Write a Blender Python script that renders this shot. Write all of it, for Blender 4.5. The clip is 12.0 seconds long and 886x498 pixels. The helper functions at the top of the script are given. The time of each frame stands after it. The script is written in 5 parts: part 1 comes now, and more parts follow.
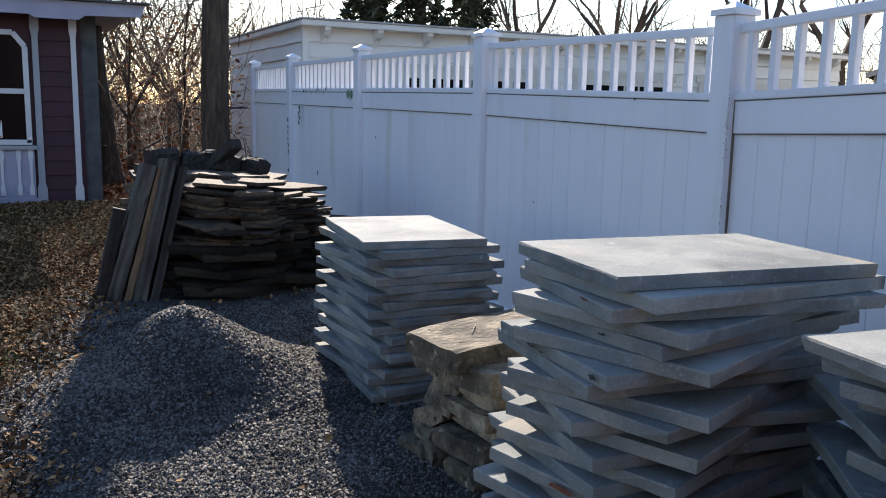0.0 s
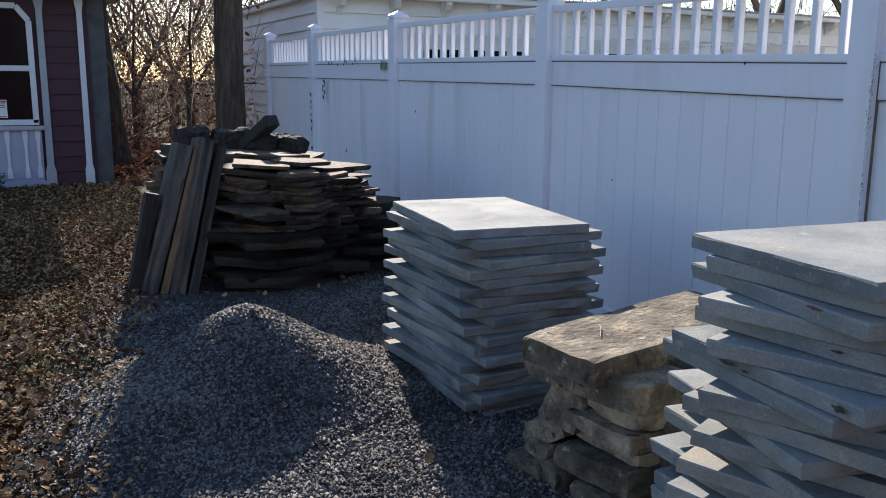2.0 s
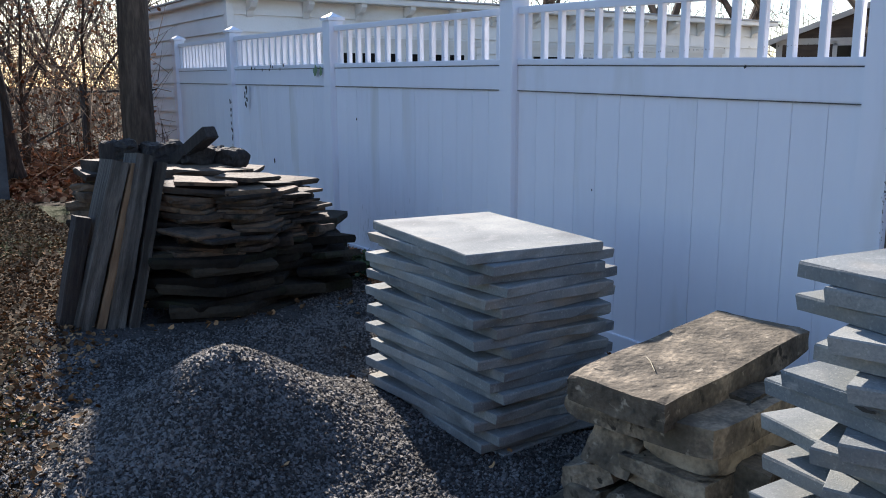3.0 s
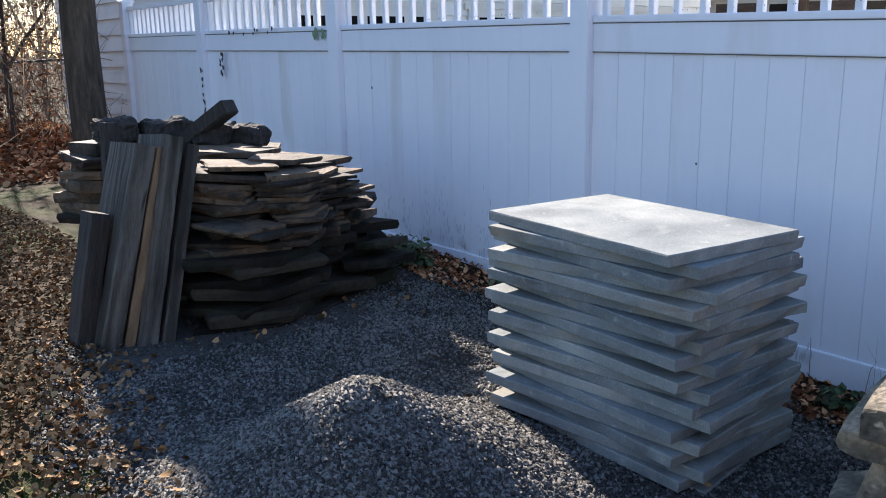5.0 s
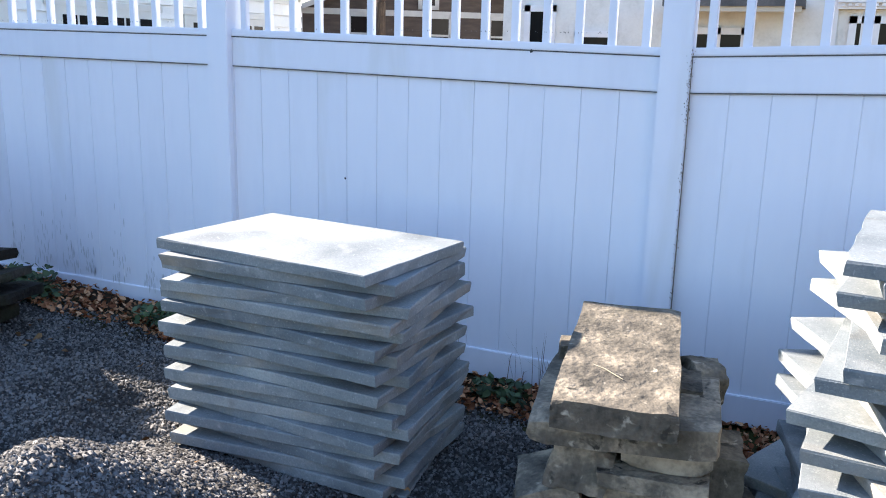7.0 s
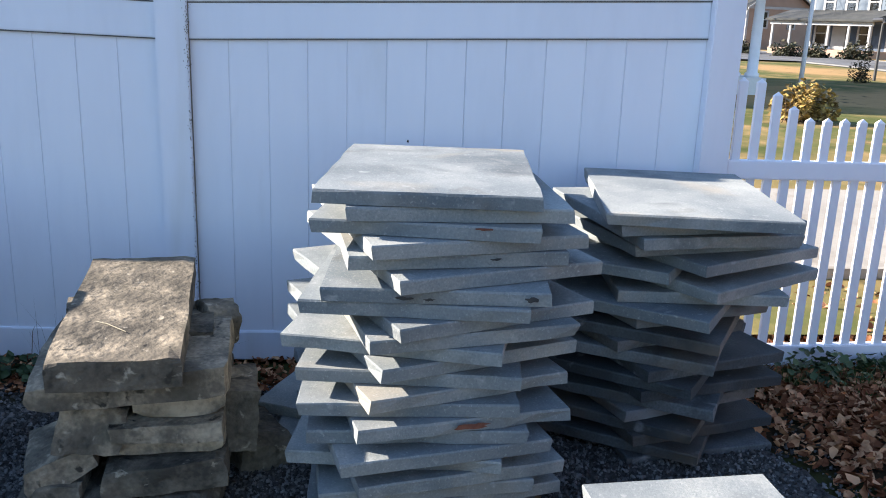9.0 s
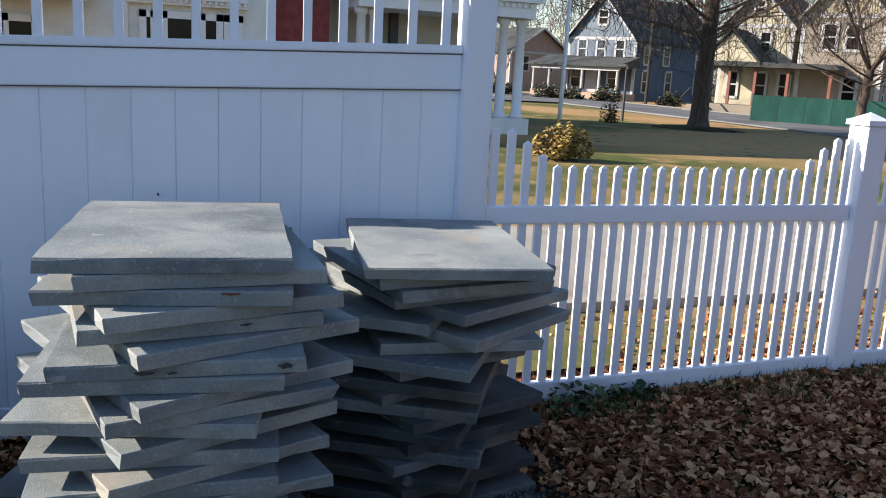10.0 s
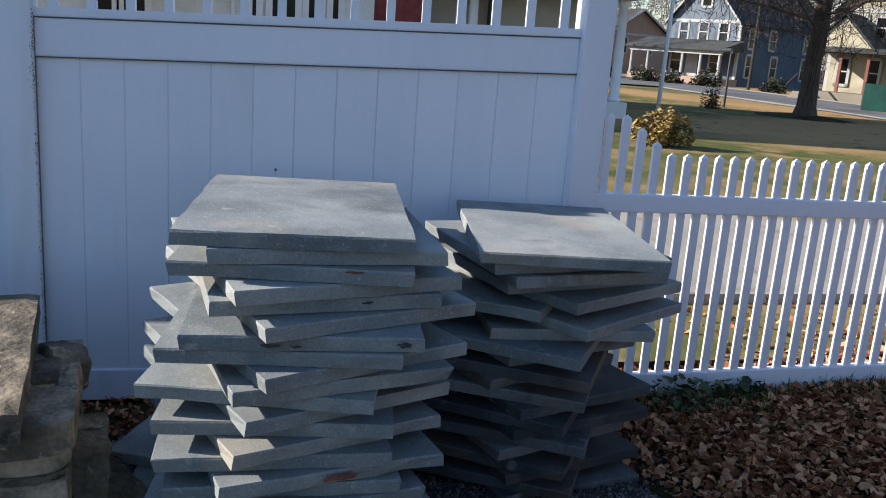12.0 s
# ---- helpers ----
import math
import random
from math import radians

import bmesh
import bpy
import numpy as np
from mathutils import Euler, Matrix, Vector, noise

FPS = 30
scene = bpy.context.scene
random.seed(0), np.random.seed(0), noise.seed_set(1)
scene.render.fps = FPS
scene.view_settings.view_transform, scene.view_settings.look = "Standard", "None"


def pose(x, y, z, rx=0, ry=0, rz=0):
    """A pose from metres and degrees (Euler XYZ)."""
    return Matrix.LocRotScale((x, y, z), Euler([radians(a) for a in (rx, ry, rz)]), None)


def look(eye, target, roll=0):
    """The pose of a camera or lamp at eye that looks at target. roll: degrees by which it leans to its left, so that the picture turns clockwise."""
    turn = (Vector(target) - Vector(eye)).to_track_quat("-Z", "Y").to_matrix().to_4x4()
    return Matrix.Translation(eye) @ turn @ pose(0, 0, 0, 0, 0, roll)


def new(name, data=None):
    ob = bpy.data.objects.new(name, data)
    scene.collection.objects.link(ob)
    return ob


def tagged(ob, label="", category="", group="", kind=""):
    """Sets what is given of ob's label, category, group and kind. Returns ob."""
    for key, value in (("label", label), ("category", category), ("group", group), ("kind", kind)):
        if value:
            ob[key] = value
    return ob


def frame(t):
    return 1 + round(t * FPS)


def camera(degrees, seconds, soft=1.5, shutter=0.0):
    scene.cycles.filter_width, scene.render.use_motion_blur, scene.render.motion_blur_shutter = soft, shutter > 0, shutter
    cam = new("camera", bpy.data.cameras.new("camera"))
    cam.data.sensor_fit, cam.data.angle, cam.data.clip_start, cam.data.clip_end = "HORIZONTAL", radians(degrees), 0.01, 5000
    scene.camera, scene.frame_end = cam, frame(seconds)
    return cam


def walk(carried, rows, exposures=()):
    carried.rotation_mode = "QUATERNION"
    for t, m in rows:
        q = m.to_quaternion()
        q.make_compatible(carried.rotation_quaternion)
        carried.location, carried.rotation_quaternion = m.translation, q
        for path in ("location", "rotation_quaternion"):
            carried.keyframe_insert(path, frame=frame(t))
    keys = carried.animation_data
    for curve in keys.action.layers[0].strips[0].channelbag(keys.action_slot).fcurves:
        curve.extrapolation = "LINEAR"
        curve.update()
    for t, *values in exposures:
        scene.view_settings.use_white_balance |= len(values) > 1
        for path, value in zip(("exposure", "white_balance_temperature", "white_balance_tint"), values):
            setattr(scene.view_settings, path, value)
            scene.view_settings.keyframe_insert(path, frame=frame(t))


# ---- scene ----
cam = camera(54.8, 12.0, soft=1.0)
PATH = [
    (0, (1.374, -0.233, 1.505), (2.254, 1.534, 1.181), 1.2),
    (0.5, (1.366, -0.231, 1.507), (2.293, 1.508, 1.163), 1.0),
    (1, (1.291, -0.155, 1.495), (2.204, 1.585, 1.125), 1.1),
    (1.5, (1.256, 0.092, 1.471), (2.129, 1.849, 1.082), 1.0),
    (2, (1.192, 0.433, 1.475), (2.078, 2.185, 1.093), 0.4),
    (2.5, (1.057, 0.732, 1.507), (2.072, 2.414, 1.132), -0.6),
    (3, (0.98, 0.996, 1.498), (2.078, 2.625, 1.122), -0.2),
    (3.5, (0.907, 1.316, 1.497), (1.988, 2.956, 1.122), 0.1),
    (3.7, (0.864, 1.421, 1.492), (1.956, 3.052, 1.113), 0.0),
    (5.3, (0.63, 2.195, 1.498), (1.962, 3.609, 1.024), -1.1),
    (5.5, (0.605, 2.248, 1.497), (2.023, 3.577, 1.025), -1.0),
    (6, (0.464, 2.299, 1.523), (2.119, 3.307, 1.029), -0.4),
    (6.5, (0.483, 2.353, 1.547), (2.246, 3.166, 1.068), 0.8),
    (6.7, (0.503, 2.376, 1.565), (2.278, 3.174, 1.104), 1.0),
    (8.3, (0.494, 2.198, 1.529), (2.408, 2.48, 1.021), 2.7),
    (8.5, (0.495, 2.174, 1.528), (2.418, 2.355, 1.009), 2.2),
    (8.7, (0.513, 2.115, 1.52), (2.448, 2.171, 1.017), 1.1),
    (9, (0.514, 2.093, 1.531), (2.438, 1.908, 1.014), 2.0),
    (9.5, (0.547, 2.01, 1.563), (2.422, 1.498, 1.095), 2.6),
    (10, (0.585, 1.985, 1.578), (2.423, 1.313, 1.167), 3.0),
    (10.5, (0.595, 1.996, 1.591), (2.435, 1.315, 1.202), 3.1),
    (11, (0.612, 2.009, 1.609), (2.461, 1.35, 1.226), 3.9),
    (11.5, (0.61, 2.062, 1.605), (2.478, 1.474, 1.196), 4.7),
    (12, (0.615, 2.08, 1.587), (2.499, 1.6, 1.118), 4.2),
]
EXPOSURES = [(0.0, 0.95, 5990, 15), (1.5, 0.73, 5940, 15), (2.5, 1.08, 5920, 15), (3.5, 0.95, 5620, 15), (5.5, 1.68, 5980, 15), (6.5, 1.98, 5900, 15), (8.5, 1.62, 5790, 15), (9.0, 1.5, 5840, 14), (9.5, 1.27, 5890, 14), (10.0, 0.8, 5860, 13), (10.5, 0.62, 5860, 13), (12.0, 0.6, 5690, 13)]
SKY, SUN, N_STONES = 0.12, 6.9, 150000
walk(cam, [(t, look(eye, target, roll)) for t, eye, target, roll in PATH], EXPOSURES)

# ---- light: a low winter sun beyond the fence, clear sky ----
SUN_AZ, SUN_EL = 15.2, 24.8          # degrees from +y towards +x, and above the horizon
world = bpy.data.worlds.new("world")
scene.world = world
world.use_nodes = True
wn = world.node_tree.nodes
sky = wn.new("ShaderNodeTexSky")
sky.sky_type, sky.sun_disc = "NISHITA", False
sky.sun_elevation, sky.sun_rotation = radians(SUN_EL), radians(SUN_AZ)
sky.air_density, sky.dust_density, sky.ozone_density = 1.2, 0.4, 2.2
world.node_tree.links.new(sky.outputs[0], wn["Background"].inputs[0])
wn["Background"].inputs[1].default_value = SKY
sun = new("sun", bpy.data.lights.new("sun", "SUN"))
sun.data.energy, sun.data.angle, sun.data.color = SUN, radians(0.6), (1.0, 0.86, 0.67)
_s = Vector((math.sin(radians(SUN_AZ)) * math.cos(radians(SUN_EL)), math.cos(radians(SUN_AZ)) * math.cos(radians(SUN_EL)), math.sin(radians(SUN_EL))))
sun.matrix_world = look(_s * 60, (0, 0, 0))


# ---- small helpers ----
def smooth(a, b, v):
    v = min(1.0, max(0.0, (v - a) / (b - a)))
    return v * v * (3 - 2 * v)


def ground_z(x, y):
    """Height of the yard: it dips towards the fence and rises gently to the back and to the street side."""
    z = 0.1 * smooth(3.2, 7.2, y) - 0.02 * smooth(9, 14, y)
    z -= 0.1 * smooth(3.3, 4.4, x) * smooth(0.2, 2.2, y) * (1 - smooth(5, 8, y)) * (1 - smooth(4.6, 7, x))
    z -= 0.06 * smooth(3.4, 4.1, x) * (1 - smooth(4.6, 7, x)) * (1 - smooth(0.2, 1.2, y))
    z += 0.045 * smooth(0.4, 2.6, -y + 0.6) * (1 - smooth(6, 12, x))
    z += 0.03 * noise.noise(Vector((x * 0.6, y * 0.6, 0))) * (1 - smooth(20, 40, x))
    return z


def part(name, bm, mat, parent=None, label="", shade=False):
    me = bpy.data.meshes.new(name)
    bm.to_mesh(me)
    bm.free()
    me.materials.append(mat)
    if shade:
        for p in me.polygons:
            p.use_smooth = True
    ob = new(name, me)
    if parent is not None:
        ob.parent = parent
        ob.matrix_parent_inverse = parent.matrix_basis.inverted()
    if label:
        ob["label"] = label
    return ob


def empty(name, x, y, z, label, category, group="", kind=""):
    ob = new(name)
    ob.matrix_basis = pose(x, y, z)
    ob.empty_display_size = 0.1
    return tagged(ob, label, category, group, kind)


def add_box(bm, x0, y0, z0, x1, y1, z1, m=None):
    c = [(x0, y0, z0), (x1, y0, z0), (x1, y1, z0), (x0, y1, z0), (x0, y0, z1), (x1, y0, z1), (x1, y1, z1), (x0, y1, z1)]
    v = [bm.verts.new(m @ Vector(p) if m else p) for p in c]
    for f in ((3, 2, 1, 0), (4, 5, 6, 7), (0, 1, 5, 4), (1, 2, 6, 5), (2, 3, 7, 6), (3, 0, 4, 7)):
        bm.faces.new([v[i] for i in f])
    return v


def box(x0, y0, z0, x1, y1, z1, m=None, bevel=0.0):
    bm = bmesh.new()
    add_box(bm, x0, y0, z0, x1, y1, z1, m)
    if bevel:
        bmesh.ops.bevel(bm, geom=bm.edges[:], offset=bevel, segments=2, affect="EDGES")
    return bm


def beam(a, b, width, height, up=(0, 0, 1), bevel=0.0):
    """A square bar from a to b, width across and height along up."""
    a, b, up = Vector(a), Vector(b), Vector(up)
    d = b - a
    xax = d.normalized()
    yax = up.cross(xax).normalized()
    zax = xax.cross(yax)
    m = Matrix((xax, yax, zax)).transposed().to_4x4()
    m.translation = a
    return box(0, -width / 2, -height / 2, d.length, width / 2, height / 2, m, bevel)


def tube(bm, pts, radii, sides=8, caps=True):
    rings = []
    for i, (p, r) in enumerate(zip(pts, radii)):
        p = Vector(p)
        d = (Vector(pts[min(i + 1, len(pts) - 1)]) - Vector(pts[max(i - 1, 0)])).normalized()
        a = d.orthogonal().normalized() if abs(d.z) < 0.9 else Vector((1, 0, 0)) - d * d.x
        a.normalize()
        b = d.cross(a)
        rings.append([bm.verts.new(p + r * (math.cos(k * math.tau / sides) * a + math.sin(k * math.tau / sides) * b)) for k in range(sides)])
    for r0, r1 in zip(rings, rings[1:]):
        for k in range(sides):
            bm.faces.new((r0[k], r0[(k + 1) % sides], r1[(k + 1) % sides], r1[k]))
    if caps:
        bm.faces.new(rings[0][::-1])
        bm.faces.new(rings[-1])


def prism(bm, outline, y0, y1, m=None):
    """The outline (x, z) pulled from y0 to y1."""
    a = [bm.verts.new(m @ Vector((x, y0, z)) if m else (x, y0, z)) for x, z in outline]
    b = [bm.verts.new(m @ Vector((x, y1, z)) if m else (x, y1, z)) for x, z in outline]
    n = len(a)
    bm.faces.new(a)
    bm.faces.new(b[::-1])
    for i in range(n):
        bm.faces.new((a[i], b[i], b[(i + 1) % n], a[(i + 1) % n]))


def raw_mesh(name, verts, faces, mat):
    """One mesh from whole arrays: verts (n, 3), faces (m, 3 or 4)."""
    me = bpy.data.meshes.new(name)
    n, k = faces.shape
    me.vertices.add(len(verts))
    me.vertices.foreach_set("co", np.asarray(verts, np.float32).ravel())
    me.loops.add(n * k)
    me.loops.foreach_set("vertex_index", np.asarray(faces, np.int32).ravel())
    me.polygons.add(n)
    me.polygons.foreach_set("loop_start", np.arange(0, n * k, k, dtype=np.int32))
    me.update(calc_edges=True)
    me.validate()
    me.materials.append(mat)
    return new(name, me)


# ---- materials ----
def material(name, colours, scale, rough=0.8, metal=0.0, bump=0.3, fine=60.0, stretch=(1, 1, 1), spread=0.0, island=0.0, detail=6.0, spec=0.5, bump_scale=None, spots=None):
    """Two scales of noise between the colours, fine relief, and some spread from piece to piece."""
    mat = bpy.data.materials.new(name)
    mat.use_nodes = True
    nt = mat.node_tree
    n, link = nt.nodes, nt.links.new
    bsdf = n["Principled BSDF"]
    bsdf.inputs["Roughness"].default_value, bsdf.inputs["Metallic"].default_value = rough, metal
    bsdf.inputs["Specular IOR Level"].default_value = spec
    tc, mp = n.new("ShaderNodeTexCoord"), n.new("ShaderNodeMapping")
    mp.inputs["Scale"].default_value = stretch
    info = n.new("ShaderNodeObjectInfo")
    shift = n.new("ShaderNodeVectorMath")
    shift.operation = "MULTIPLY_ADD"
    shift.inputs[1].default_value = (37, 61, 23)
    link(info.outputs["Random"], shift.inputs[0])
    link(tc.outputs["Object"], shift.inputs[2])
    link(shift.outputs[0], mp.inputs[0])
    big, small = n.new("ShaderNodeTexNoise"), n.new("ShaderNodeTexNoise")
    big.inputs["Scale"].default_value, big.inputs["Detail"].default_value = scale, detail
    small.inputs["Scale"].default_value, small.inputs["Detail"].default_value = fine, 4
    for t in (big, small):
        link(mp.outputs[0], t.inputs["Vector"])
    mixf = n.new("ShaderNodeMath")
    mixf.operation = "MULTIPLY_ADD"
    mixf.inputs[1].default_value = 0.35
    link(small.outputs["Fac"], mixf.inputs[0])
    sub = n.new("ShaderNodeMath")
    sub.operation = "MULTIPLY_ADD"
    sub.inputs[1].default_value, sub.inputs[2].default_value = 0.9, -0.12
    link(big.outputs["Fac"], sub.inputs[0])
    link(sub.outputs[0], mixf.inputs[2])
    fac = mixf.outputs[0]
    if spread:
        sp = n.new("ShaderNodeMath")
        sp.operation = "MULTIPLY_ADD"
        sp.inputs[1].default_value, sp.inputs[2].default_value = spread, -spread / 2
        link(info.outputs["Random"], sp.inputs[0])
        ad = n.new("ShaderNodeMath")
        link(fac, ad.inputs[0])
        link(sp.outputs[0], ad.inputs[1])
        fac = ad.outputs[0]
    if island:
        geo = n.new("ShaderNodeNewGeometry")
        sp = n.new("ShaderNodeMath")
        sp.operation = "MULTIPLY_ADD"
        sp.inputs[1].default_value, sp.inputs[2].default_value = island, -island / 2
        link(geo.outputs["Random Per Island"], sp.inputs[0])
        ad = n.new("ShaderNodeMath")
        link(fac, ad.inputs[0])
        link(sp.outputs[0], ad.inputs[1])
        fac = ad.outputs[0]
    ramp = n.new("ShaderNodeValToRGB")
    els = ramp.color_ramp.elements
    while len(els) < len(colours):
        els.new(0.5)
    for i, c in enumerate(colours):
        els[i].position = 0.25 + 0.5 * i / max(1, len(colours) - 1)
        els[i].color = (*c, 1)
    link(fac, ramp.inputs[0])
    colour = ramp.outputs[0]
    for layer in (spots if isinstance(spots, list) else [spots] if spots else []):
        sc, tint, low, high = layer
        t = n.new("ShaderNodeTexNoise")
        t.inputs["Scale"].default_value, t.inputs["Detail"].default_value = sc, 6
        t.inputs["Distortion"].default_value = 0.4
        link(mp.outputs[0], t.inputs["Vector"])
        mr = n.new("ShaderNodeMapRange")
        mr.inputs[1].default_value, mr.inputs[2].default_value = low, high
        link(t.outputs["Fac"], mr.inputs[0])
        mx = n.new("ShaderNodeMix")
        mx.data_type = "RGBA"
        mx.inputs[7].default_value = (*tint, 1)
        link(mr.outputs[0], mx.inputs[0])
        link(colour, mx.inputs[6])
        colour = mx.outputs[2]
    link(colour, bsdf.inputs["Base Color"])
    if bump:
        bp = n.new("ShaderNodeBump")
        bp.inputs["Strength"].default_value, bp.inputs["Distance"].default_value = bump, 0.01
        hsrc = small
        if bump_scale:
            hsrc = n.new("ShaderNodeTexNoise")
            hsrc.inputs["Scale"].default_value, hsrc.inputs["Detail"].default_value = bump_scale, 5
            link(mp.outputs[0], hsrc.inputs["Vector"])
        link(hsrc.outputs["Fac"], bp.inputs["Height"])
        link(bp.outputs[0], bsdf.inputs["Normal"])
    return mat


M = {}
M["bluestone"] = material("bluestone", [(0.125, 0.146, 0.156), (0.203, 0.222, 0.222), (0.345, 0.354, 0.328)], 2.6, 0.88, bump=0.25, fine=140, spec=0.3, spread=0.16, bump_scale=240, spots=[(2.0, (0.33, 0.27, 0.185), 0.57, 0.85), (3.5, (0.085, 0.097, 0.105), 0.54, 0.8), (22.0, (0.4, 0.41, 0.385), 0.63, 0.85), (6.0, (0.32, 0.327, 0.31), 0.56, 0.95), (4.5, (0.1, 0.087, 0.07), 0.62, 0.85), (110.0, (0.43, 0.44, 0.415), 0.6, 0.88), (75.0, (0.11, 0.126, 0.133), 0.63, 0.9)])
# Lower slabs of the shorter pile: weathering and the shade there, both in the colour.
M["bluestone_weathered_shade"] = material("bluestone_weathered_shade", [(0.028, 0.034, 0.037), (0.07, 0.081, 0.087), (0.17, 0.184, 0.193)], 3.5, 0.85, bump=0.45, fine=120, spread=0.6, bump_scale=200, spots=[(2.2, (0.11, 0.085, 0.06), 0.5, 0.7), (6.0, (0.025, 0.028, 0.028), 0.56, 0.75), (12.0, (0.28, 0.29, 0.3), 0.64, 0.85)])
M["sandstone"] = material("sandstone", [(0.05, 0.044, 0.034), (0.15, 0.127, 0.093), (0.42, 0.347, 0.243)], 8, 0.92, bump=1.0, fine=60, bump_scale=34, spec=0.25, spread=0.3, spots=[(5.0, (0.075, 0.066, 0.045), 0.58, 0.76), (14.0, (0.045, 0.04, 0.03), 0.62, 0.68), (22.0, (0.42, 0.37, 0.28), 0.64, 0.76)])
M["slate"] = material("slate", [(0.018, 0.0148, 0.0115), (0.052, 0.0415, 0.0315), (0.14, 0.103, 0.068)], 4, 0.85, bump=0.9, fine=40, spread=0.55, spec=0.25, spots=[(2.2, (0.17, 0.105, 0.06), 0.57, 0.72), (9.0, (0.015, 0.016, 0.012), 0.58, 0.7)])
M["slate_dark"] = material("slate_dark", [(0.008, 0.007, 0.0053), (0.02, 0.0175, 0.0132), (0.045, 0.039, 0.028)], 4, 0.9, bump=0.9, fine=40, spread=0.6, spec=0.2, spots=(2.5, (0.028, 0.032, 0.017), 0.55, 0.7))
M["vinyl"] = material("vinyl", [(0.715, 0.735, 0.795), (0.765, 0.785, 0.845), (0.795, 0.81, 0.86)], 1.2, 0.42, bump=0.02, fine=20, stretch=(1, 1, 0.2), spots=(2.6, (0.6, 0.6, 0.57), 0.62, 0.85))
M["white_paint"] = material("white_paint", [(0.66, 0.66, 0.64), (0.76, 0.76, 0.74), (0.8, 0.8, 0.78)], 1.5, 0.6, bump=0.1, fine=40)
M["mildew"] = material("mildew", [(0.03, 0.03, 0.03), (0.06, 0.06, 0.055)], 20, 0.9, bump=0.2)
M["gravel"] = material("gravel", [(0.038, 0.0355, 0.0325), (0.086, 0.0815, 0.075), (0.188, 0.179, 0.166)], 3, 0.9, bump=0.2, fine=80, island=0.75, spec=0.15)
M["gravel_bed"] = material("gravel_bed", [(0.02, 0.019, 0.0175), (0.045, 0.0425, 0.039), (0.1, 0.094, 0.087)], 60, 0.9, bump=1.0, fine=110)
M["soil"] = material("soil", [(0.016, 0.0105, 0.0055), (0.036, 0.024, 0.0125), (0.075, 0.05, 0.025)], 1.5, 0.95, bump=1.0, fine=45, spots=(0.8, (0.04, 0.048, 0.014), 0.5, 0.62), spec=0.08)
M["lawn"] = material("lawn", [(0.05, 0.068, 0.018), (0.1, 0.105, 0.034), (0.24, 0.17, 0.07)], 0.5, 0.95, bump=1.0, fine=9, bump_scale=14, spots=[(0.11, (0.34, 0.215, 0.095), 0.42, 0.56), (1.1, (0.3, 0.2, 0.09), 0.5, 0.7), (2.6, (0.05, 0.042, 0.02), 0.6, 0.75)], spec=0.08)
M["asphalt"] = material("asphalt", [(0.07, 0.07, 0.072), (0.1, 0.1, 0.1), (0.15, 0.146, 0.14)], 0.5, 0.9, bump=0.3, fine=40, spots=(0.4, (0.06, 0.058, 0.055), 0.5, 0.65))
M["leaf_brown"] = material("leaf_brown", [(0.13, 0.047, 0.021), (0.31, 0.134, 0.063), (0.54, 0.3, 0.155)], 9, 0.85, bump=0.2, fine=60, island=0.8, spec=0.08)
M["leaf_old"] = material("leaf_old", [(0.075, 0.042, 0.02), (0.19, 0.11, 0.053), (0.36, 0.225, 0.11)], 9, 0.9, bump=0.2, fine=60, island=0.8, spec=0.08)
M["grass"] = material("grass", [(0.04, 0.07, 0.015), (0.08, 0.11, 0.03), (0.2, 0.17, 0.07)], 4, 0.8, bump=0, island=0.8, spec=0.08)
M["lawn_blade"] = material("lawn_blade", [(0.045, 0.075, 0.016), (0.1, 0.11, 0.035), (0.28, 0.2, 0.09)], 0.35, 0.8, bump=0, island=0.5)
M["ivy"] = material("ivy", [(0.016, 0.034, 0.008), (0.034, 0.064, 0.016), (0.06, 0.095, 0.03)], 9, 0.65, bump=0.1, island=0.7)
M["old_wood"] = material("old_wood", [(0.027, 0.0245, 0.021), (0.076, 0.069, 0.058), (0.165, 0.151, 0.127)], 5, 0.9, bump=0.9, fine=55, stretch=(4.5, 4.5, 0.4), spread=0.2, spots=[(1.6, (0.024, 0.021, 0.016), 0.5, 0.6), (4.0, (0.02, 0.017, 0.014), 0.6, 0.68), (3.0, (0.15, 0.12, 0.08), 0.62, 0.75)])
M["dark_wood"] = material("dark_wood", [(0.012, 0.01, 0.009), (0.03, 0.025, 0.021), (0.06, 0.05, 0.04)], 9, 0.9, bump=0.8, fine=45, stretch=(5, 5, 0.6))
M["brown_wood"] = material("brown_wood", [(0.12, 0.075, 0.04), (0.2, 0.13, 0.07), (0.28, 0.19, 0.11)], 9, 0.85, bump=0.5, stretch=(6, 6, 0.5))
M["bark"] = material("bark", [(0.026, 0.017, 0.011), (0.066, 0.046, 0.031), (0.13, 0.094, 0.066)], 7, 0.95, bump=1.0, fine=30, stretch=(3, 3, 0.45), bump_scale=14)
M["twig"] = material("twig", [(0.035, 0.025, 0.018), (0.075, 0.052, 0.036), (0.15, 0.105, 0.07)], 3, 0.9, bump=0.0, island=0.6)
M["brush"] = material("brush", [(0.06, 0.046, 0.035), (0.14, 0.108, 0.08), (0.28, 0.22, 0.16)], 3, 0.9, bump=0.0, island=0.7, spec=0.08)
M["street_wood"] = material("street_wood", [(0.05, 0.04, 0.033), (0.1, 0.08, 0.066), (0.18, 0.145, 0.12)], 3, 0.9, bump=0.0, island=0.7)
M["hedge"] = material("hedge", [(0.014, 0.018, 0.008), (0.035, 0.04, 0.016), (0.07, 0.06, 0.03)], 3, 0.8, bump=0, island=0.8)
M["conifer"] = material("conifer", [(0.02, 0.026, 0.014), (0.045, 0.055, 0.028), (0.09, 0.09, 0.05)], 3, 0.9, bump=0.1, island=0.7)
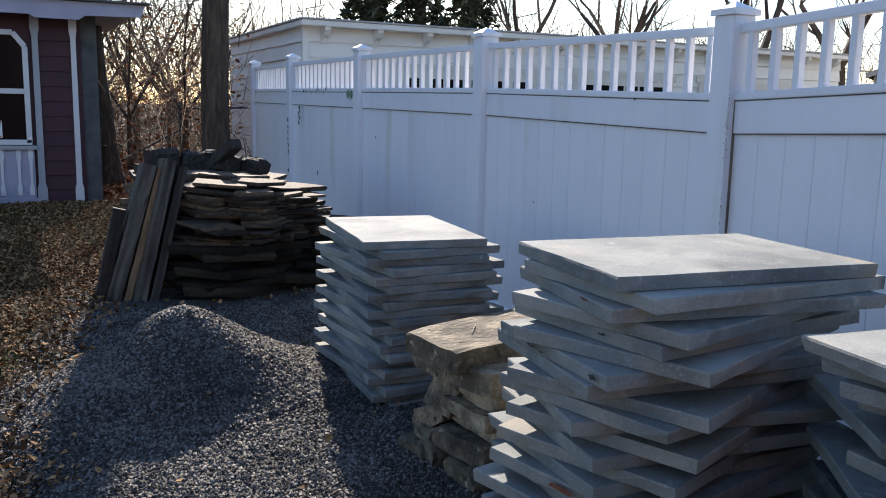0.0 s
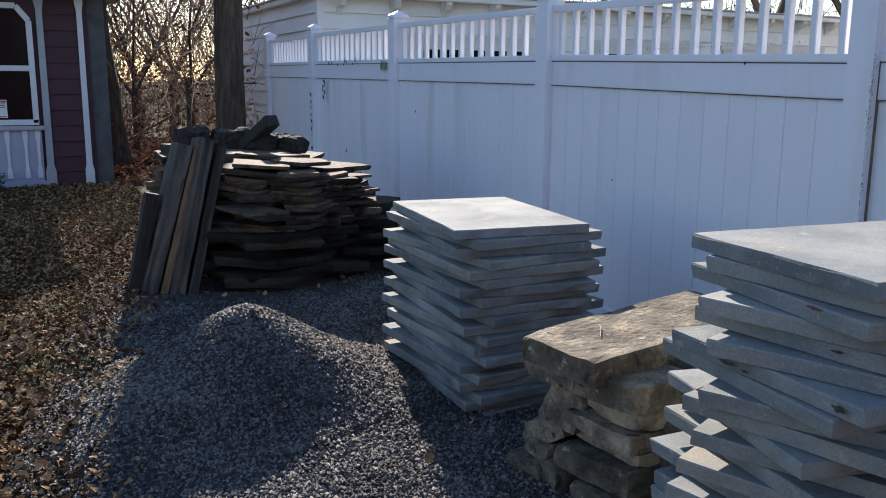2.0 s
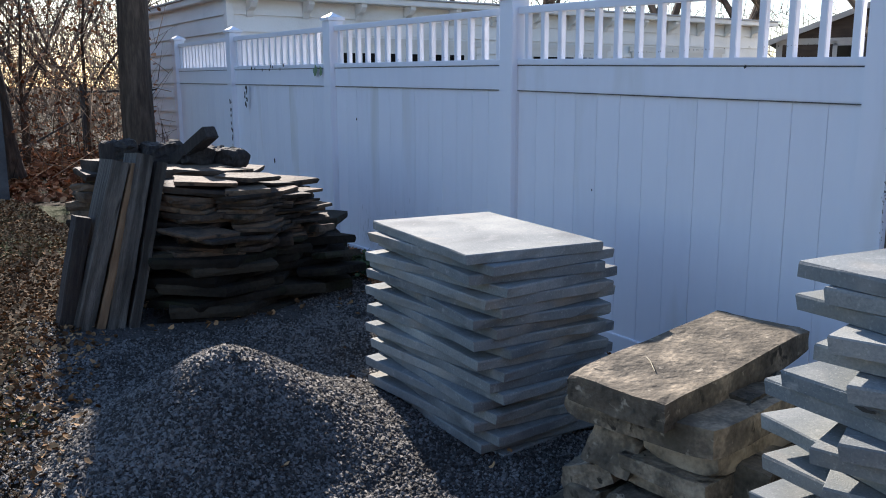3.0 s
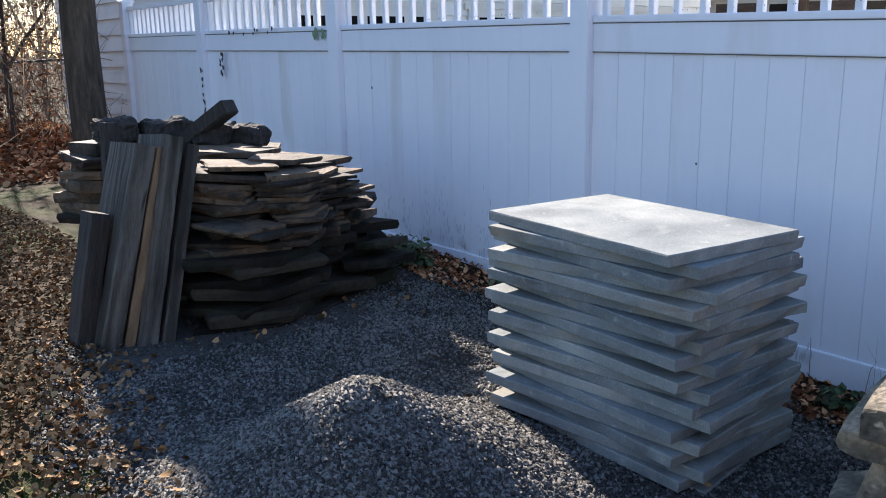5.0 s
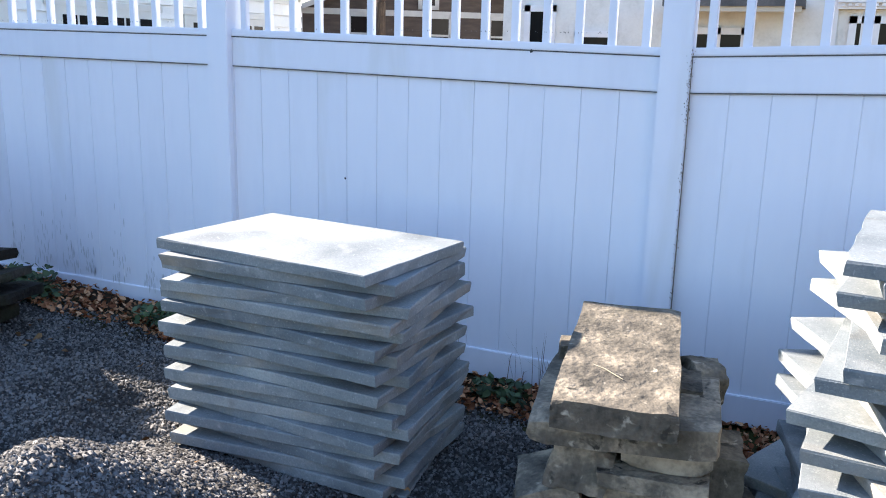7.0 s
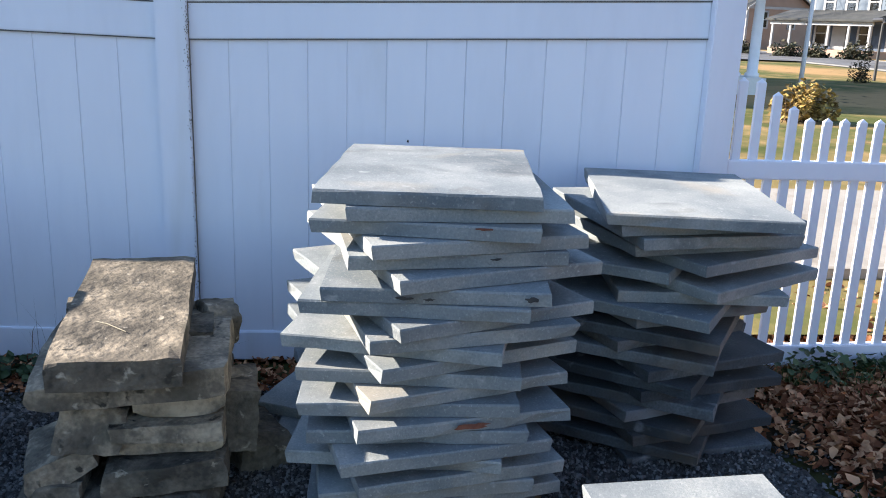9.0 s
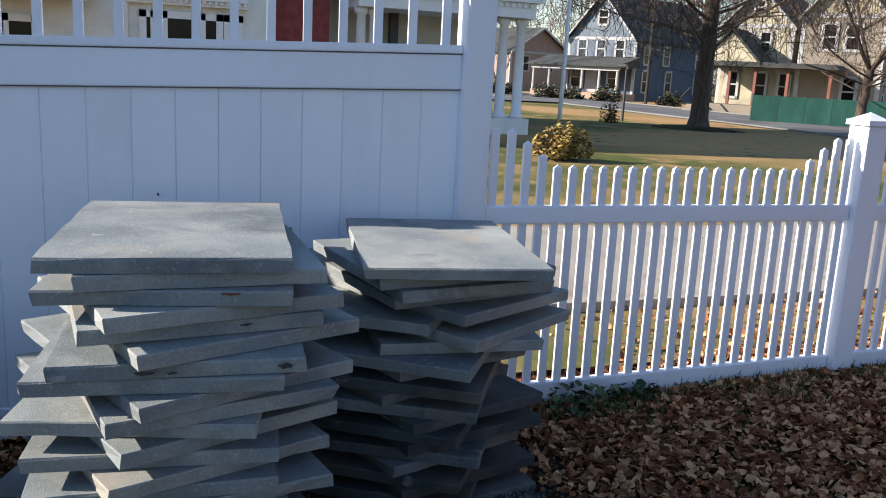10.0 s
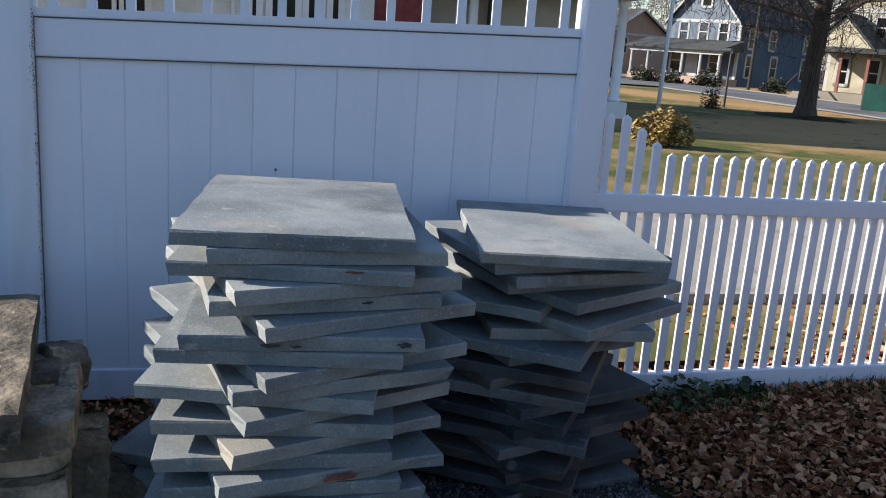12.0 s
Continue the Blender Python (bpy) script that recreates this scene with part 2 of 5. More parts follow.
M["maroon"] = material("maroon", [(0.04, 0.012, 0.017), (0.058, 0.017, 0.023), (0.075, 0.024, 0.03)], 2, 0.7, bump=0.15, fine=40, stretch=(1, 1, 3), spread=0.15)
M["lilac"] = material("lilac", [(0.3, 0.28, 0.37), (0.38, 0.36, 0.45), (0.43, 0.41, 0.5)], 2, 0.6, bump=0.1)
M["trim_white"] = material("trim_white", [(0.62, 0.6, 0.6), (0.74, 0.72, 0.72)], 3, 0.55, bump=0.08)
M["trim_grey"] = material("trim_grey", [(0.33, 0.33, 0.35), (0.42, 0.42, 0.43)], 3, 0.6, bump=0.08)
M["block"] = material("block", [(0.05, 0.05, 0.052), (0.085, 0.085, 0.085), (0.12, 0.12, 0.115)], 6, 0.95, bump=0.7, fine=50, spread=0.15)
M["shingle"] = material("shingle", [(0.05, 0.052, 0.055), (0.09, 0.09, 0.092), (0.14, 0.135, 0.13)], 2, 0.95, bump=0.6, fine=25)
M["glass"] = material("glass", [(0.004, 0.0045, 0.005), (0.008, 0.0085, 0.009)], 2, 0.12, bump=0.0, spec=0.14)
M["stucco"] = material("stucco", [(0.55, 0.53, 0.49), (0.66, 0.64, 0.6), (0.72, 0.7, 0.66)], 2, 0.9, bump=0.4, fine=18)
M["tan_wall"] = material("tan_wall", [(0.4, 0.36, 0.29), (0.5, 0.46, 0.38)], 1.5, 0.9, bump=0.3)
M["red_brick"] = material("red_brick", [(0.13, 0.022, 0.02), (0.19, 0.036, 0.032), (0.24, 0.055, 0.045)], 6, 0.85, bump=0.4, fine=40)
M["blue_siding"] = material("blue_siding", [(0.028, 0.044, 0.075), (0.042, 0.064, 0.1), (0.06, 0.085, 0.125)], 1, 0.75, bump=0.1)
M["pale_siding"] = material("pale_siding", [(0.085, 0.11, 0.142), (0.12, 0.15, 0.182)], 1, 0.75, bump=0.1)
M["cream_siding"] = material("cream_siding", [(0.27, 0.24, 0.155), (0.36, 0.325, 0.225), (0.42, 0.38, 0.28)], 1, 0.8, bump=0.1, spots=(0.8, (0.2, 0.18, 0.13), 0.52, 0.7))
M["tan_siding"] = material("tan_siding", [(0.17, 0.145, 0.11), (0.24, 0.205, 0.155)], 1, 0.8, bump=0.15)
M["house_trim"] = material("house_trim", [(0.3, 0.3, 0.3), (0.41, 0.41, 0.4)], 2, 0.7, bump=0.08)
M["house_roof"] = material("house_roof", [(0.022, 0.024, 0.024), (0.04, 0.042, 0.04), (0.065, 0.065, 0.06)], 2, 0.95, bump=0.6, fine=25)
M["brown_siding"] = material("brown_siding", [(0.25, 0.17, 0.12), (0.34, 0.24, 0.18)], 1, 0.75, bump=0.15)
M["dark_siding"] = material("dark_siding", [(0.03, 0.022, 0.018), (0.05, 0.037, 0.03), (0.075, 0.055, 0.045)], 2, 0.85, bump=0.2, stretch=(1, 1, 4))
M["green_mesh"] = material("green_mesh", [(0.006, 0.045, 0.033), (0.012, 0.075, 0.055), (0.03, 0.11, 0.085)], 1.2, 0.85, bump=0.4, fine=9, stretch=(1, 1, 0.4))
M["red_wood"] = material("red_wood", [(0.14, 0.05, 0.03), (0.2, 0.08, 0.05)], 3, 0.8, bump=0.1)
M["dark_metal"] = material("dark_metal", [(0.02, 0.02, 0.022), (0.04, 0.04, 0.042)], 5, 0.5, bump=0.05)
M["yellow_leaf"] = material("yellow_leaf", [(0.12, 0.08, 0.02), (0.26, 0.175, 0.04), (0.42, 0.3, 0.08)], 4, 0.8, bump=0, island=0.7)
M["car_paint"] = material("car_paint", [(0.02, 0.025, 0.045), (0.03, 0.035, 0.06)], 2, 0.25, bump=0)
M["rubber"] = material("rubber", [(0.015, 0.015, 0.015), (0.03, 0.03, 0.03)], 8, 0.9, bump=0.1)
M["beige_paint"] = material("beige_paint", [(0.6, 0.585, 0.54), (0.7, 0.685, 0.64)], 1.5, 0.7, bump=0.1)
M["sign_red"] = material("sign_red", [(0.5, 0.03, 0.03), (0.55, 0.05, 0.05)], 3, 0.5, bump=0)
M["joint_dirt"] = material("joint_dirt", [(0.1, 0.085, 0.065), (0.22, 0.19, 0.15)], 6, 0.9, bump=0)
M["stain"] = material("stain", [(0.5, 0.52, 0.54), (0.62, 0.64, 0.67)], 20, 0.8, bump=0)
# Grime specks, and the strips that darken the rail joints with dirt and shade.
M["grime_shade"] = material("grime_shade", [(0.05, 0.05, 0.052), (0.13, 0.13, 0.13)], 9, 0.9, bump=0)
M["vinyl_joint"] = material("vinyl_joint", [(0.7, 0.715, 0.76), (0.76, 0.775, 0.82)], 3, 0.6, bump=0)
M["concrete"] = material("concrete", [(0.13, 0.127, 0.117), (0.19, 0.185, 0.17)], 2, 0.9, bump=0.3)
M["path"] = material("path", [(0.23, 0.205, 0.17), (0.3, 0.27, 0.225), (0.36, 0.325, 0.275)], 1.2, 0.9, bump=0.3, fine=40, spots=(2.5, (0.18, 0.15, 0.11), 0.58, 0.75))
M["lichen"] = material("lichen", [(0.12, 0.2, 0.1), (0.2, 0.28, 0.16)], 30, 0.9, bump=0.3)


# ---- ground: one sheet to the horizon ----
def grid_axis(core0, core1, step, far):
    inner = list(np.arange(core0, core1 + 1e-6, step))
    out, d = [], step
    v = core1
    while v < far:
        d *= 1.35
        v += d
        out.append(v)
    low, d, v = [], step, core0
    while v > -far:
        d *= 1.35
        v -= d
        low.append(v)
    return np.array(low[::-1] + inner + out)


def sheet(name, xs, ys, height, mat):
    nx, ny = len(xs), len(ys)
    verts = np.array([(x, y, height(x, y)) for y in ys for x in xs])
    i = (np.arange(ny - 1)[:, None] * nx + np.arange(nx - 1)[None, :]).ravel()
    faces = np.stack([i, i + 1, i + nx + 1, i + nx], 1)
    ob = raw_mesh(name, verts, faces, mat)
    ob.data.polygons.foreach_set("use_smooth", [True] * len(ob.data.polygons))
    return ob


ground = sheet("ground", grid_axis(-4, 6, 0.12, 900), grid_axis(-4, 14, 0.12, 900), ground_z, M["soil"])
tagged(ground, "bare brown soil of a back yard with thin grass", "ground", kind="structure")


# ---- the white vinyl fence ----
FENCE = [(4.635, 12.79, 1.535), (4.51, 10.39, 1.515), (4.49, 7.92, 1.49), (4.49, 5.385, 1.462), (4.49, 2.935, 1.407), (4.245, 0.54, 1.489)]   # posts: x, y, height of the groove under the wide rail


tall_fence = empty("tall_fence", 4.48, 6.0, -0.1, "tall white vinyl privacy fence with baluster top, mildewed in places", "fence")
picket_fence = empty("picket_fence", 4.2, -1.7, 0.0, "low white vinyl picket fence with scooped panels", "fence")


def fence_post(x, y, low, top, width, fence):
    h = width / 2
    e = part("post", box(x - h, y - h, low, x + h, y + h, top, bevel=0.004), M["vinyl"], fence)
    bm = bmesh.new()
    add_box(bm, x - h - 0.014, y - h - 0.014, top, x + h + 0.014, y + h + 0.014, top + 0.028)
    c = bm.verts.new((x, y, top + 0.07))
    ring = [bm.verts.new((x + sx * (h + 0.006), y + sy * (h + 0.006), top + 0.028)) for sx, sy in ((-1, -1), (1, -1), (1, 1), (-1, 1))]
    for i in range(4):
        bm.faces.new((ring[i], ring[(i + 1) % 4], c))
    part("cap", bm, M["vinyl"], e)
    return e


def fence_panel(a, b, seed):
    """A tall panel: tongue-and-groove boards, wide rail with a lip, slim balusters and a top rail."""
    rnd = random.Random(seed)
    (ax, ay, ag), (bx, by, bg) = a, b
    d = Vector((bx - ax, by - ay, 0))
    span = d.length
    u = d / span
    s0, s1 = 0.066, span - 0.066

    def at(s, off, z):
        """A point s along the panel, off towards the yard, z over the groove line."""
        n = Vector((-u.y, u.x, 0))
        if n.x > 0:
            n = -n
        p = Vector((ax, ay, 0)) + u * s + n * off
        return Vector((p.x, p.y, ag + (bg - ag) * s / span + z))

    core = bmesh.new()
    vs = [core.verts.new(at(s, 0.0075, z)) for s, z in ((s0, -1.36), (s1, -1.36), (s1, 0), (s0, 0))]
    vs += [core.verts.new(at(s, -0.01, z)) for s, z in ((s0, -1.36), (s1, -1.36), (s1, 0), (s0, 0))]
    for f in ((0, 1, 2, 3), (7, 6, 5, 4), (0, 4, 5, 1), (1, 5, 6, 2), (2, 6, 7, 3), (3, 7, 4, 0)):
        core.faces.new([vs[i] for i in f])
    e = part("panel", core, M["vinyl_joint"], tall_fence)
    n_boards = 13
    step = (s1 - s0) / n_boards
    for i in range(n_boards):
        bm = bmesh.new()
        p0, p1 = s0 + i * step + 0.0008, s0 + (i + 1) * step - 0.0008
        o = 0.012 + rnd.uniform(-0.0008, 0.0008)
        prof = [(p0, o - 0.003), (p0 + 0.002, o), (p1 - 0.002, o), (p1, o - 0.003), (p1, -0.014), (p0, -0.014)]
        lo = [bm.verts.new(at(s, f, -1.365)) for s, f in prof]
        hi = [bm.verts.new(at(s, f, 0.004)) for s, f in prof]
        k = len(prof)
        for j in range(k):
            bm.faces.new((lo[j], lo[(j + 1) % k], hi[(j + 1) % k], hi[j]))
        bm.faces.new(hi)
        bm.faces.new(lo[::-1])
        bmesh.ops.recalc_face_normals(bm, faces=bm.faces[:])
        part("board", bm, M["vinyl"], e)
    def rail(name, z0, z1, thick, drop=0.0):
        a0, b0 = at(s0, 0, (z0 + z1) / 2), at(s1, 0, (z0 + z1) / 2)
        part(name, beam(a0, b0, thick, z1 - z0, bevel=0.004), M["vinyl"], e)

    rail("bottom_rail", -1.505, -1.36, 0.05)
    rail("wide_rail", 0.006, 0.168, 0.044)
    rail("rail_lip", 0.163, 0.2, 0.056)
    rail("top_rail", 0.475, 0.52, 0.045)
    # Dark strips: joint dirt plus the shade line of groove and lip, drawn in.
    part("joint_grime", beam(at(s0, 0.0185, 0.0035), at(s1, 0.0185, 0.0035), 0.008, 0.005), M["grime_shade"], e)
    part("joint_grime", beam(at(s0, 0.0215, 0.1605), at(s1, 0.0215, 0.1605), 0.006, 0.006), M["grime_shade"], e)
    n_bal = 15
    for i in range(n_bal):
        s = s0 + (i + 0.5) * (s1 - s0) / n_bal
        part("baluster", beam(at(s, 0, 0.195), at(s, 0, 0.48), 0.036, 0.036, up=u, bevel=0.003), M["vinyl"], e)
    return e


for i, (x, y, g) in enumerate(FENCE):
    fence_post(x, y, g - 1.62, g + 0.565, 0.135, tall_fence)
for i in range(len(FENCE) - 1):
    fence_panel(FENCE[i], FENCE[i + 1], i)


for x, y0, y1, z0, z1, mt in ((4.456, 2.8645, 2.8675, -0.05, 1.6, "joint_dirt"), (4.456, 5.314, 5.3165, 0.05, 1.45, "vinyl_joint")):
    part("post_joint", box(x, y0, z0, x + 0.03, y1, z1), M[mt], tall_fence)


def blotch(x, y, z, r, seed, mat, name="mildew_spot", tall=1.3):
    """A flat irregular growth on the yard side of the fence."""
    rnd = random.Random(seed)
    bm = bmesh.new()
    n = 11
    a0 = [rnd.uniform(0.5, 1.15) for _ in range(n)]
    ring = [bm.verts.new((x, y + r * a0[i] * math.cos(i * math.tau / n), z + r * a0[i] * tall * math.sin(i * math.tau / n))) for i in range(n)]
    tip = bm.verts.new((x - 0.003, y, z))
    for i in range(n):
        bm.faces.new((ring[(i + 1) % n], ring[i], tip))
    part(name, bm, mat, tall_fence)


rnd = random.Random(8)
for k in range(46):
    c = rnd.choice(((4.448, 9.93, 1.42, 0.04, 0.13), (4.448, 9.93, 1.4, 0.03, 0.12), (4.436, 10.37, 1.0, 0.03, 0.36), (4.436, 10.36, 1.1, 0.03, 0.3), (4.44, 9.3, 1.67, 0.5, 0.025)))
    blotch(c[0], c[1] + rnd.uniform(-1, 1) * c[3], c[2] + rnd.uniform(-1, 1) * c[4], rnd.uniform(0.008, 0.024), k, M["mildew"])
for k, (y, z, r) in enumerate(((9.22, 0.75, 0.022), (7.44, 1.22, 0.012), (3.6, 1.58, 0.008), (8.95, 0.5, 0.01), (4.6, 0.9, 0.006), (1.9, 1.0, 0.006))):
    blotch(4.449 if y > 3 else 4.35, y, z, r, 60 + k, M["mildew"])
blotch(4.442, 8.2, 1.62, 0.05, 71, M["lichen"], "lichen_patch")
blotch(4.442, 8.08, 1.63, 0.035, 72, M["lichen"], "lichen_patch")
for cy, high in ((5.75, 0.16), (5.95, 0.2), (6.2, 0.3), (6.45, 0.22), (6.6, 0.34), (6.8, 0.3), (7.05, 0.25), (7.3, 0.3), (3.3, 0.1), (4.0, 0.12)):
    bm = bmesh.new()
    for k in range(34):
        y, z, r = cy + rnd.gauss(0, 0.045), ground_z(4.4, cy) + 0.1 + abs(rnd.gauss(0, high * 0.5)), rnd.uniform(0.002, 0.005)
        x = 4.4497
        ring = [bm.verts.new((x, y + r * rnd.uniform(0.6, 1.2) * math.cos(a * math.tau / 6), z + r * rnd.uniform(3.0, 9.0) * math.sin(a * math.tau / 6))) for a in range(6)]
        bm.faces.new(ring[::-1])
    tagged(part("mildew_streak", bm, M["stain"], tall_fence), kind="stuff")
for px, py, pz0, pz1, spread, count, where in ((4.4555, 2.866, 0.1, 1.56, 0.004, 150, "post"), (4.4555, 2.868, 1.3, 1.6, 0.007, 70, "post"), (4.45, 4.1, 1.664, 1.669, 0.9, 60, "rail"), (4.45, 6.6, 1.69, 1.694, 0.9, 60, "rail"), (4.45, 9.2, 1.71, 1.715, 0.7, 90, "rail")):
    bm = bmesh.new()
    for k in range(count):
        y = py + (rnd.uniform(-1, 1) if where == "rail" else rnd.gauss(0, 1)) * spread
        z, r = rnd.uniform(pz0, pz1), rnd.uniform(0.001, 0.003)
        x = 4.4195 if where == "post" else px - 0.003
        ring = [bm.verts.new((x, y + r * rnd.uniform(0.5, 1.0) * math.cos(a * math.tau / 6), z + r * rnd.uniform(0.6, 2.0) * math.sin(a * math.tau / 6))) for a in range(6)]
        bm.faces.new(ring[::-1])
    tagged(part("grime_specks", bm, M["joint_dirt" if where == "post" else "grime_shade"], tall_fence), kind="stuff")


def picket_panel(x0, y0, x1, y1, n, low0, low1):
    """A low panel of pointed pickets whose tops sweep up to both posts."""
    e = part("picket_panel", beam((x0, y0, 0.925), (x1, y1, 0.925), 0.05, 0.085, bevel=0.005), M["vinyl"], picket_fence)
    part("lower_rail", beam((x0, y0, low0 + 0.05), (x1, y1, low1 + 0.05), 0.05, 0.12, bevel=0.005), M["vinyl"], e)
    rise = [0.17, 0.165, 0.11, 0.05]
    for i in range(n):
        f = (i + 0.5) / n
        x, y = x0 + (x1 - x0) * f, y0 + (y1 - y0) * f
        k = min(i, n - 1 - i)
        top = 1.165 + (rise[k] if k < 4 else 0.0)
        bm = bmesh.new()
        w, h = 0.019, 0.011
        lo = [bm.verts.new((x + sx * h, y + sy * w, low0 + (low1 - low0) * f + 0.1)) for sx, sy in ((-1, -1), (1, -1), (1, 1), (-1, 1))]
        hi = [bm.verts.new((x + sx * h, y + sy * w, top - 0.018)) for sx, sy in ((-1, -1), (1, -1), (1, 1), (-1, 1))]
        tip = bm.verts.new((x, y, top))
        for j in range(4):
            bm.faces.new((lo[j], lo[(j + 1) % 4], hi[(j + 1) % 4], hi[j]))
            bm.faces.new((hi[j], hi[(j + 1) % 4], tip))
        part("picket", bm, M["vinyl"], e)
    return e


fence_post(4.2, -1.745, -0.1, 1.40, 0.135, picket_fence)
fence_post(4.2, -4.1, -0.1, 1.42, 0.135, picket_fence)
picket_panel(4.22, 0.47, 4.2, -1.675, 26, -0.04, 0.0)
picket_panel(4.2, -1.815, 4.2, -4.03, 26, 0.0, 0.04)


# ---- stacks of sawn bluestone slabs ----
def stone_slab(cx, cy, z, sx, sy, sz, yaw, seed, mat, name="slab", label="", chip=0.006, parent=None, tilt=(0, 0)):
    """A sawn slab with slightly uneven, chipped edges; cx, cy, z: the middle of its underside."""
    rnd = random.Random(seed)
    bm = bmesh.new()
    nx, ny = 7, 6
    rim = []
    for i in range(nx):
        rim.append((-sx / 2 + sx * i / nx, -sy / 2))
    for i in range(ny):
        rim.append((sx / 2, -sy / 2 + sy * i / ny))
    for i in range(nx):
        rim.append((sx / 2 - sx * i / nx, sy / 2))
    for i in range(ny):
        rim.append((-sx / 2, sy / 2 - sy * i / ny))
    m = pose(cx, cy, z, tilt[0], tilt[1], yaw)
    lo, mid, hi = [], [], []
    for x, y in rim:
        j = rnd.uniform(-1, 1) * chip * 0.5
        big = rnd.random() < 0.07
        q = 1 - (rnd.uniform(0.5, 1) * chip * (5 if big else 1)) / max(sx, sy)
        lo.append(bm.verts.new(m @ Vector((x * q + j, y * q + j, 0.001))))
        mid.append(bm.verts.new(m @ Vector((x + j, y - j, sz * rnd.uniform(0.8, 0.93)))))
        hi.append(bm.verts.new(m @ Vector((x * (1 - 0.006) + j, y * (1 - 0.006) - j, sz))))
    n = len(rim)
    for a, b in ((lo, mid), (mid, hi)):
        for i in range(n):
            bm.faces.new((a[i], a[(i + 1) % n], b[(i + 1) % n], b[i]))
    bm.faces.new(hi)
    bm.faces.new(lo[::-1])
    ob = part(name, bm, mat, parent)
    if label:
        ob["label"] = label
    return ob


def slab_stack(rows, top, pitch, sx, sy, seed, label, group, shade_from=99, marks={}):
    for k, row in enumerate(rows):
        cx, cy, yaw = row[:3]
        size = row[3:] or (sx, sy)
        rnd = random.Random(seed + k)
        # From this row down the shade between the piles is in the slab colour.
        ob = stone_slab(cx, cy, top - (k + 1) * pitch, size[0] * rnd.uniform(0.985, 1.01), size[1] * rnd.uniform(0.985, 1.01), pitch - 0.0015, yaw, seed + k, M["bluestone" if k < shade_from else "bluestone_weathered_shade"], "stone_slab")
        tagged(ob, label if k else label.replace("stacked", "top"), "stone slab", group)
        for along, up, wide, tall, mark_mat in marks.get(k, ()):
            bm = bmesh.new()
            mm = pose(cx, cy, top - (k + 1) * pitch, 0, 0, yaw)
            rim = [bm.verts.new(mm @ Vector((-size[0] / 2 - 0.0065, along + wide * math.cos(a * math.tau / 14) * rnd.uniform(0.55, 1.2), up * pitch + tall * math.sin(a * math.tau / 14) * rnd.uniform(0.5, 1.3)))) for a in range(14)]
            bm.faces.new(rim[::-1])
            part("edge_mark", bm, M[mark_mat], ob)


M["rust"] = material("rust", [(0.09, 0.03, 0.018), (0.2, 0.08, 0.045)], 30, 0.9, bump=0.2)
STACK_NEAR_SLATE = [(3.25, 4.07, -7.5), (3.262, 4.049, 0.9), (3.275, 4.072, -8.5), (3.269, 4.042, 5), (3.25, 4.035, -2.5), (3.269, 4.05, 3.8), (3.275, 4.035, -9), (3.262, 4.063, 2.9), (3.25, 4.05, -6), (3.28, 4.06, 7),
                    (3.265, 4.055, -5), (3.258, 4.041, 5.2), (3.27, 4.035, -2), (3.262, 4.02, 2.9), (3.256, 4.05, -6), (3.242, 4.037, 3.3), (3.262, 4.05, -6.5), (3.238, 4.016, 3.5), (3.255, 4.04, -3.5), (3.247, 4.043, 6.3)]
slab_stack(STACK_NEAR_SLATE, 0.855, 0.0428, 0.655, 0.98, 100, "grey-blue sawn bluestone slab in a stacked pile on gravel", "slabs of the pile beside the slate")
STACK_TALL = [(3.308, 1.865, -6.5), (3.322, 1.82, 0.5), (3.315, 1.845, -9.5), (3.295, 1.855, 13.5), (3.316, 1.865, 6.5), (3.28, 1.835, 19.5), (3.251, 1.855, -4), (3.257, 1.885, -8), (3.269, 1.865, 23), (3.263, 1.865, 13.5), (3.288, 1.9, -14.5), (3.293, 1.9, 21.5),
              (3.289, 1.9, -7.5), (3.268, 1.915, 19.5), (3.27, 1.94, -2), (3.242, 1.88, 12.5), (3.276, 1.915, -1.5), (3.222, 1.935, 12.5), (3.281, 1.935, -8), (3.246, 1.89, 13.5), (3.262, 1.935, 5.5), (3.25, 1.905, 16.5), (3.28, 1.935, 0.5), (3.26, 1.925, 11.5)]
slab_stack(STACK_TALL, 1.065, 0.0443, 0.925, 0.66, 200, "grey bluestone slab twisted askew in a stacked tall pile", "slabs of the tall pile", marks={6: [(-0.27, 0.55, 0.021, 0.009, "mildew"), (0.02, 0.4, 0.018, 0.004, "mildew"), (0.09, 0.45, 0.03, 0.005, "mildew")], 4: [(-0.1, 0.6, 0.02, 0.004, "mildew")], 15: [(-0.0, 0.55, 0.07, 0.011, "rust")], 2: [(-0.17, 0.8, 0.03, 0.004, "rust")]})
STACK_LOW = [(3.597, 0.907, -9.5, 0.92, 0.645), (3.584, 0.94, 8.4, 0.66, 0.7), (3.655, 0.924, 7.7), (3.745, 0.925, 12, 0.85, 0.67), (3.674, 0.875, 27), (3.735, 1.08, -33), (3.653, 0.875, 31), (3.689, 0.87, -5), (3.606, 0.96, -35), (3.732, 0.994, 18), (3.615, 0.932, -32),
             (3.75, 1.089, 22), (3.643, 0.959, -29), (3.672, 0.951, 18), (3.631, 0.97, -36), (3.68, 0.931, 14), (3.644, 0.935, -30), (3.717, 1.022, 20), (3.636, 0.964, -34), (3.683, 0.949, 15), (3.645, 0.961, -31), (3.666, 0.927, 10)]
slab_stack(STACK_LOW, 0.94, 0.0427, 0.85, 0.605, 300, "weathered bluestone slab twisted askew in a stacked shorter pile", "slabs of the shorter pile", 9)
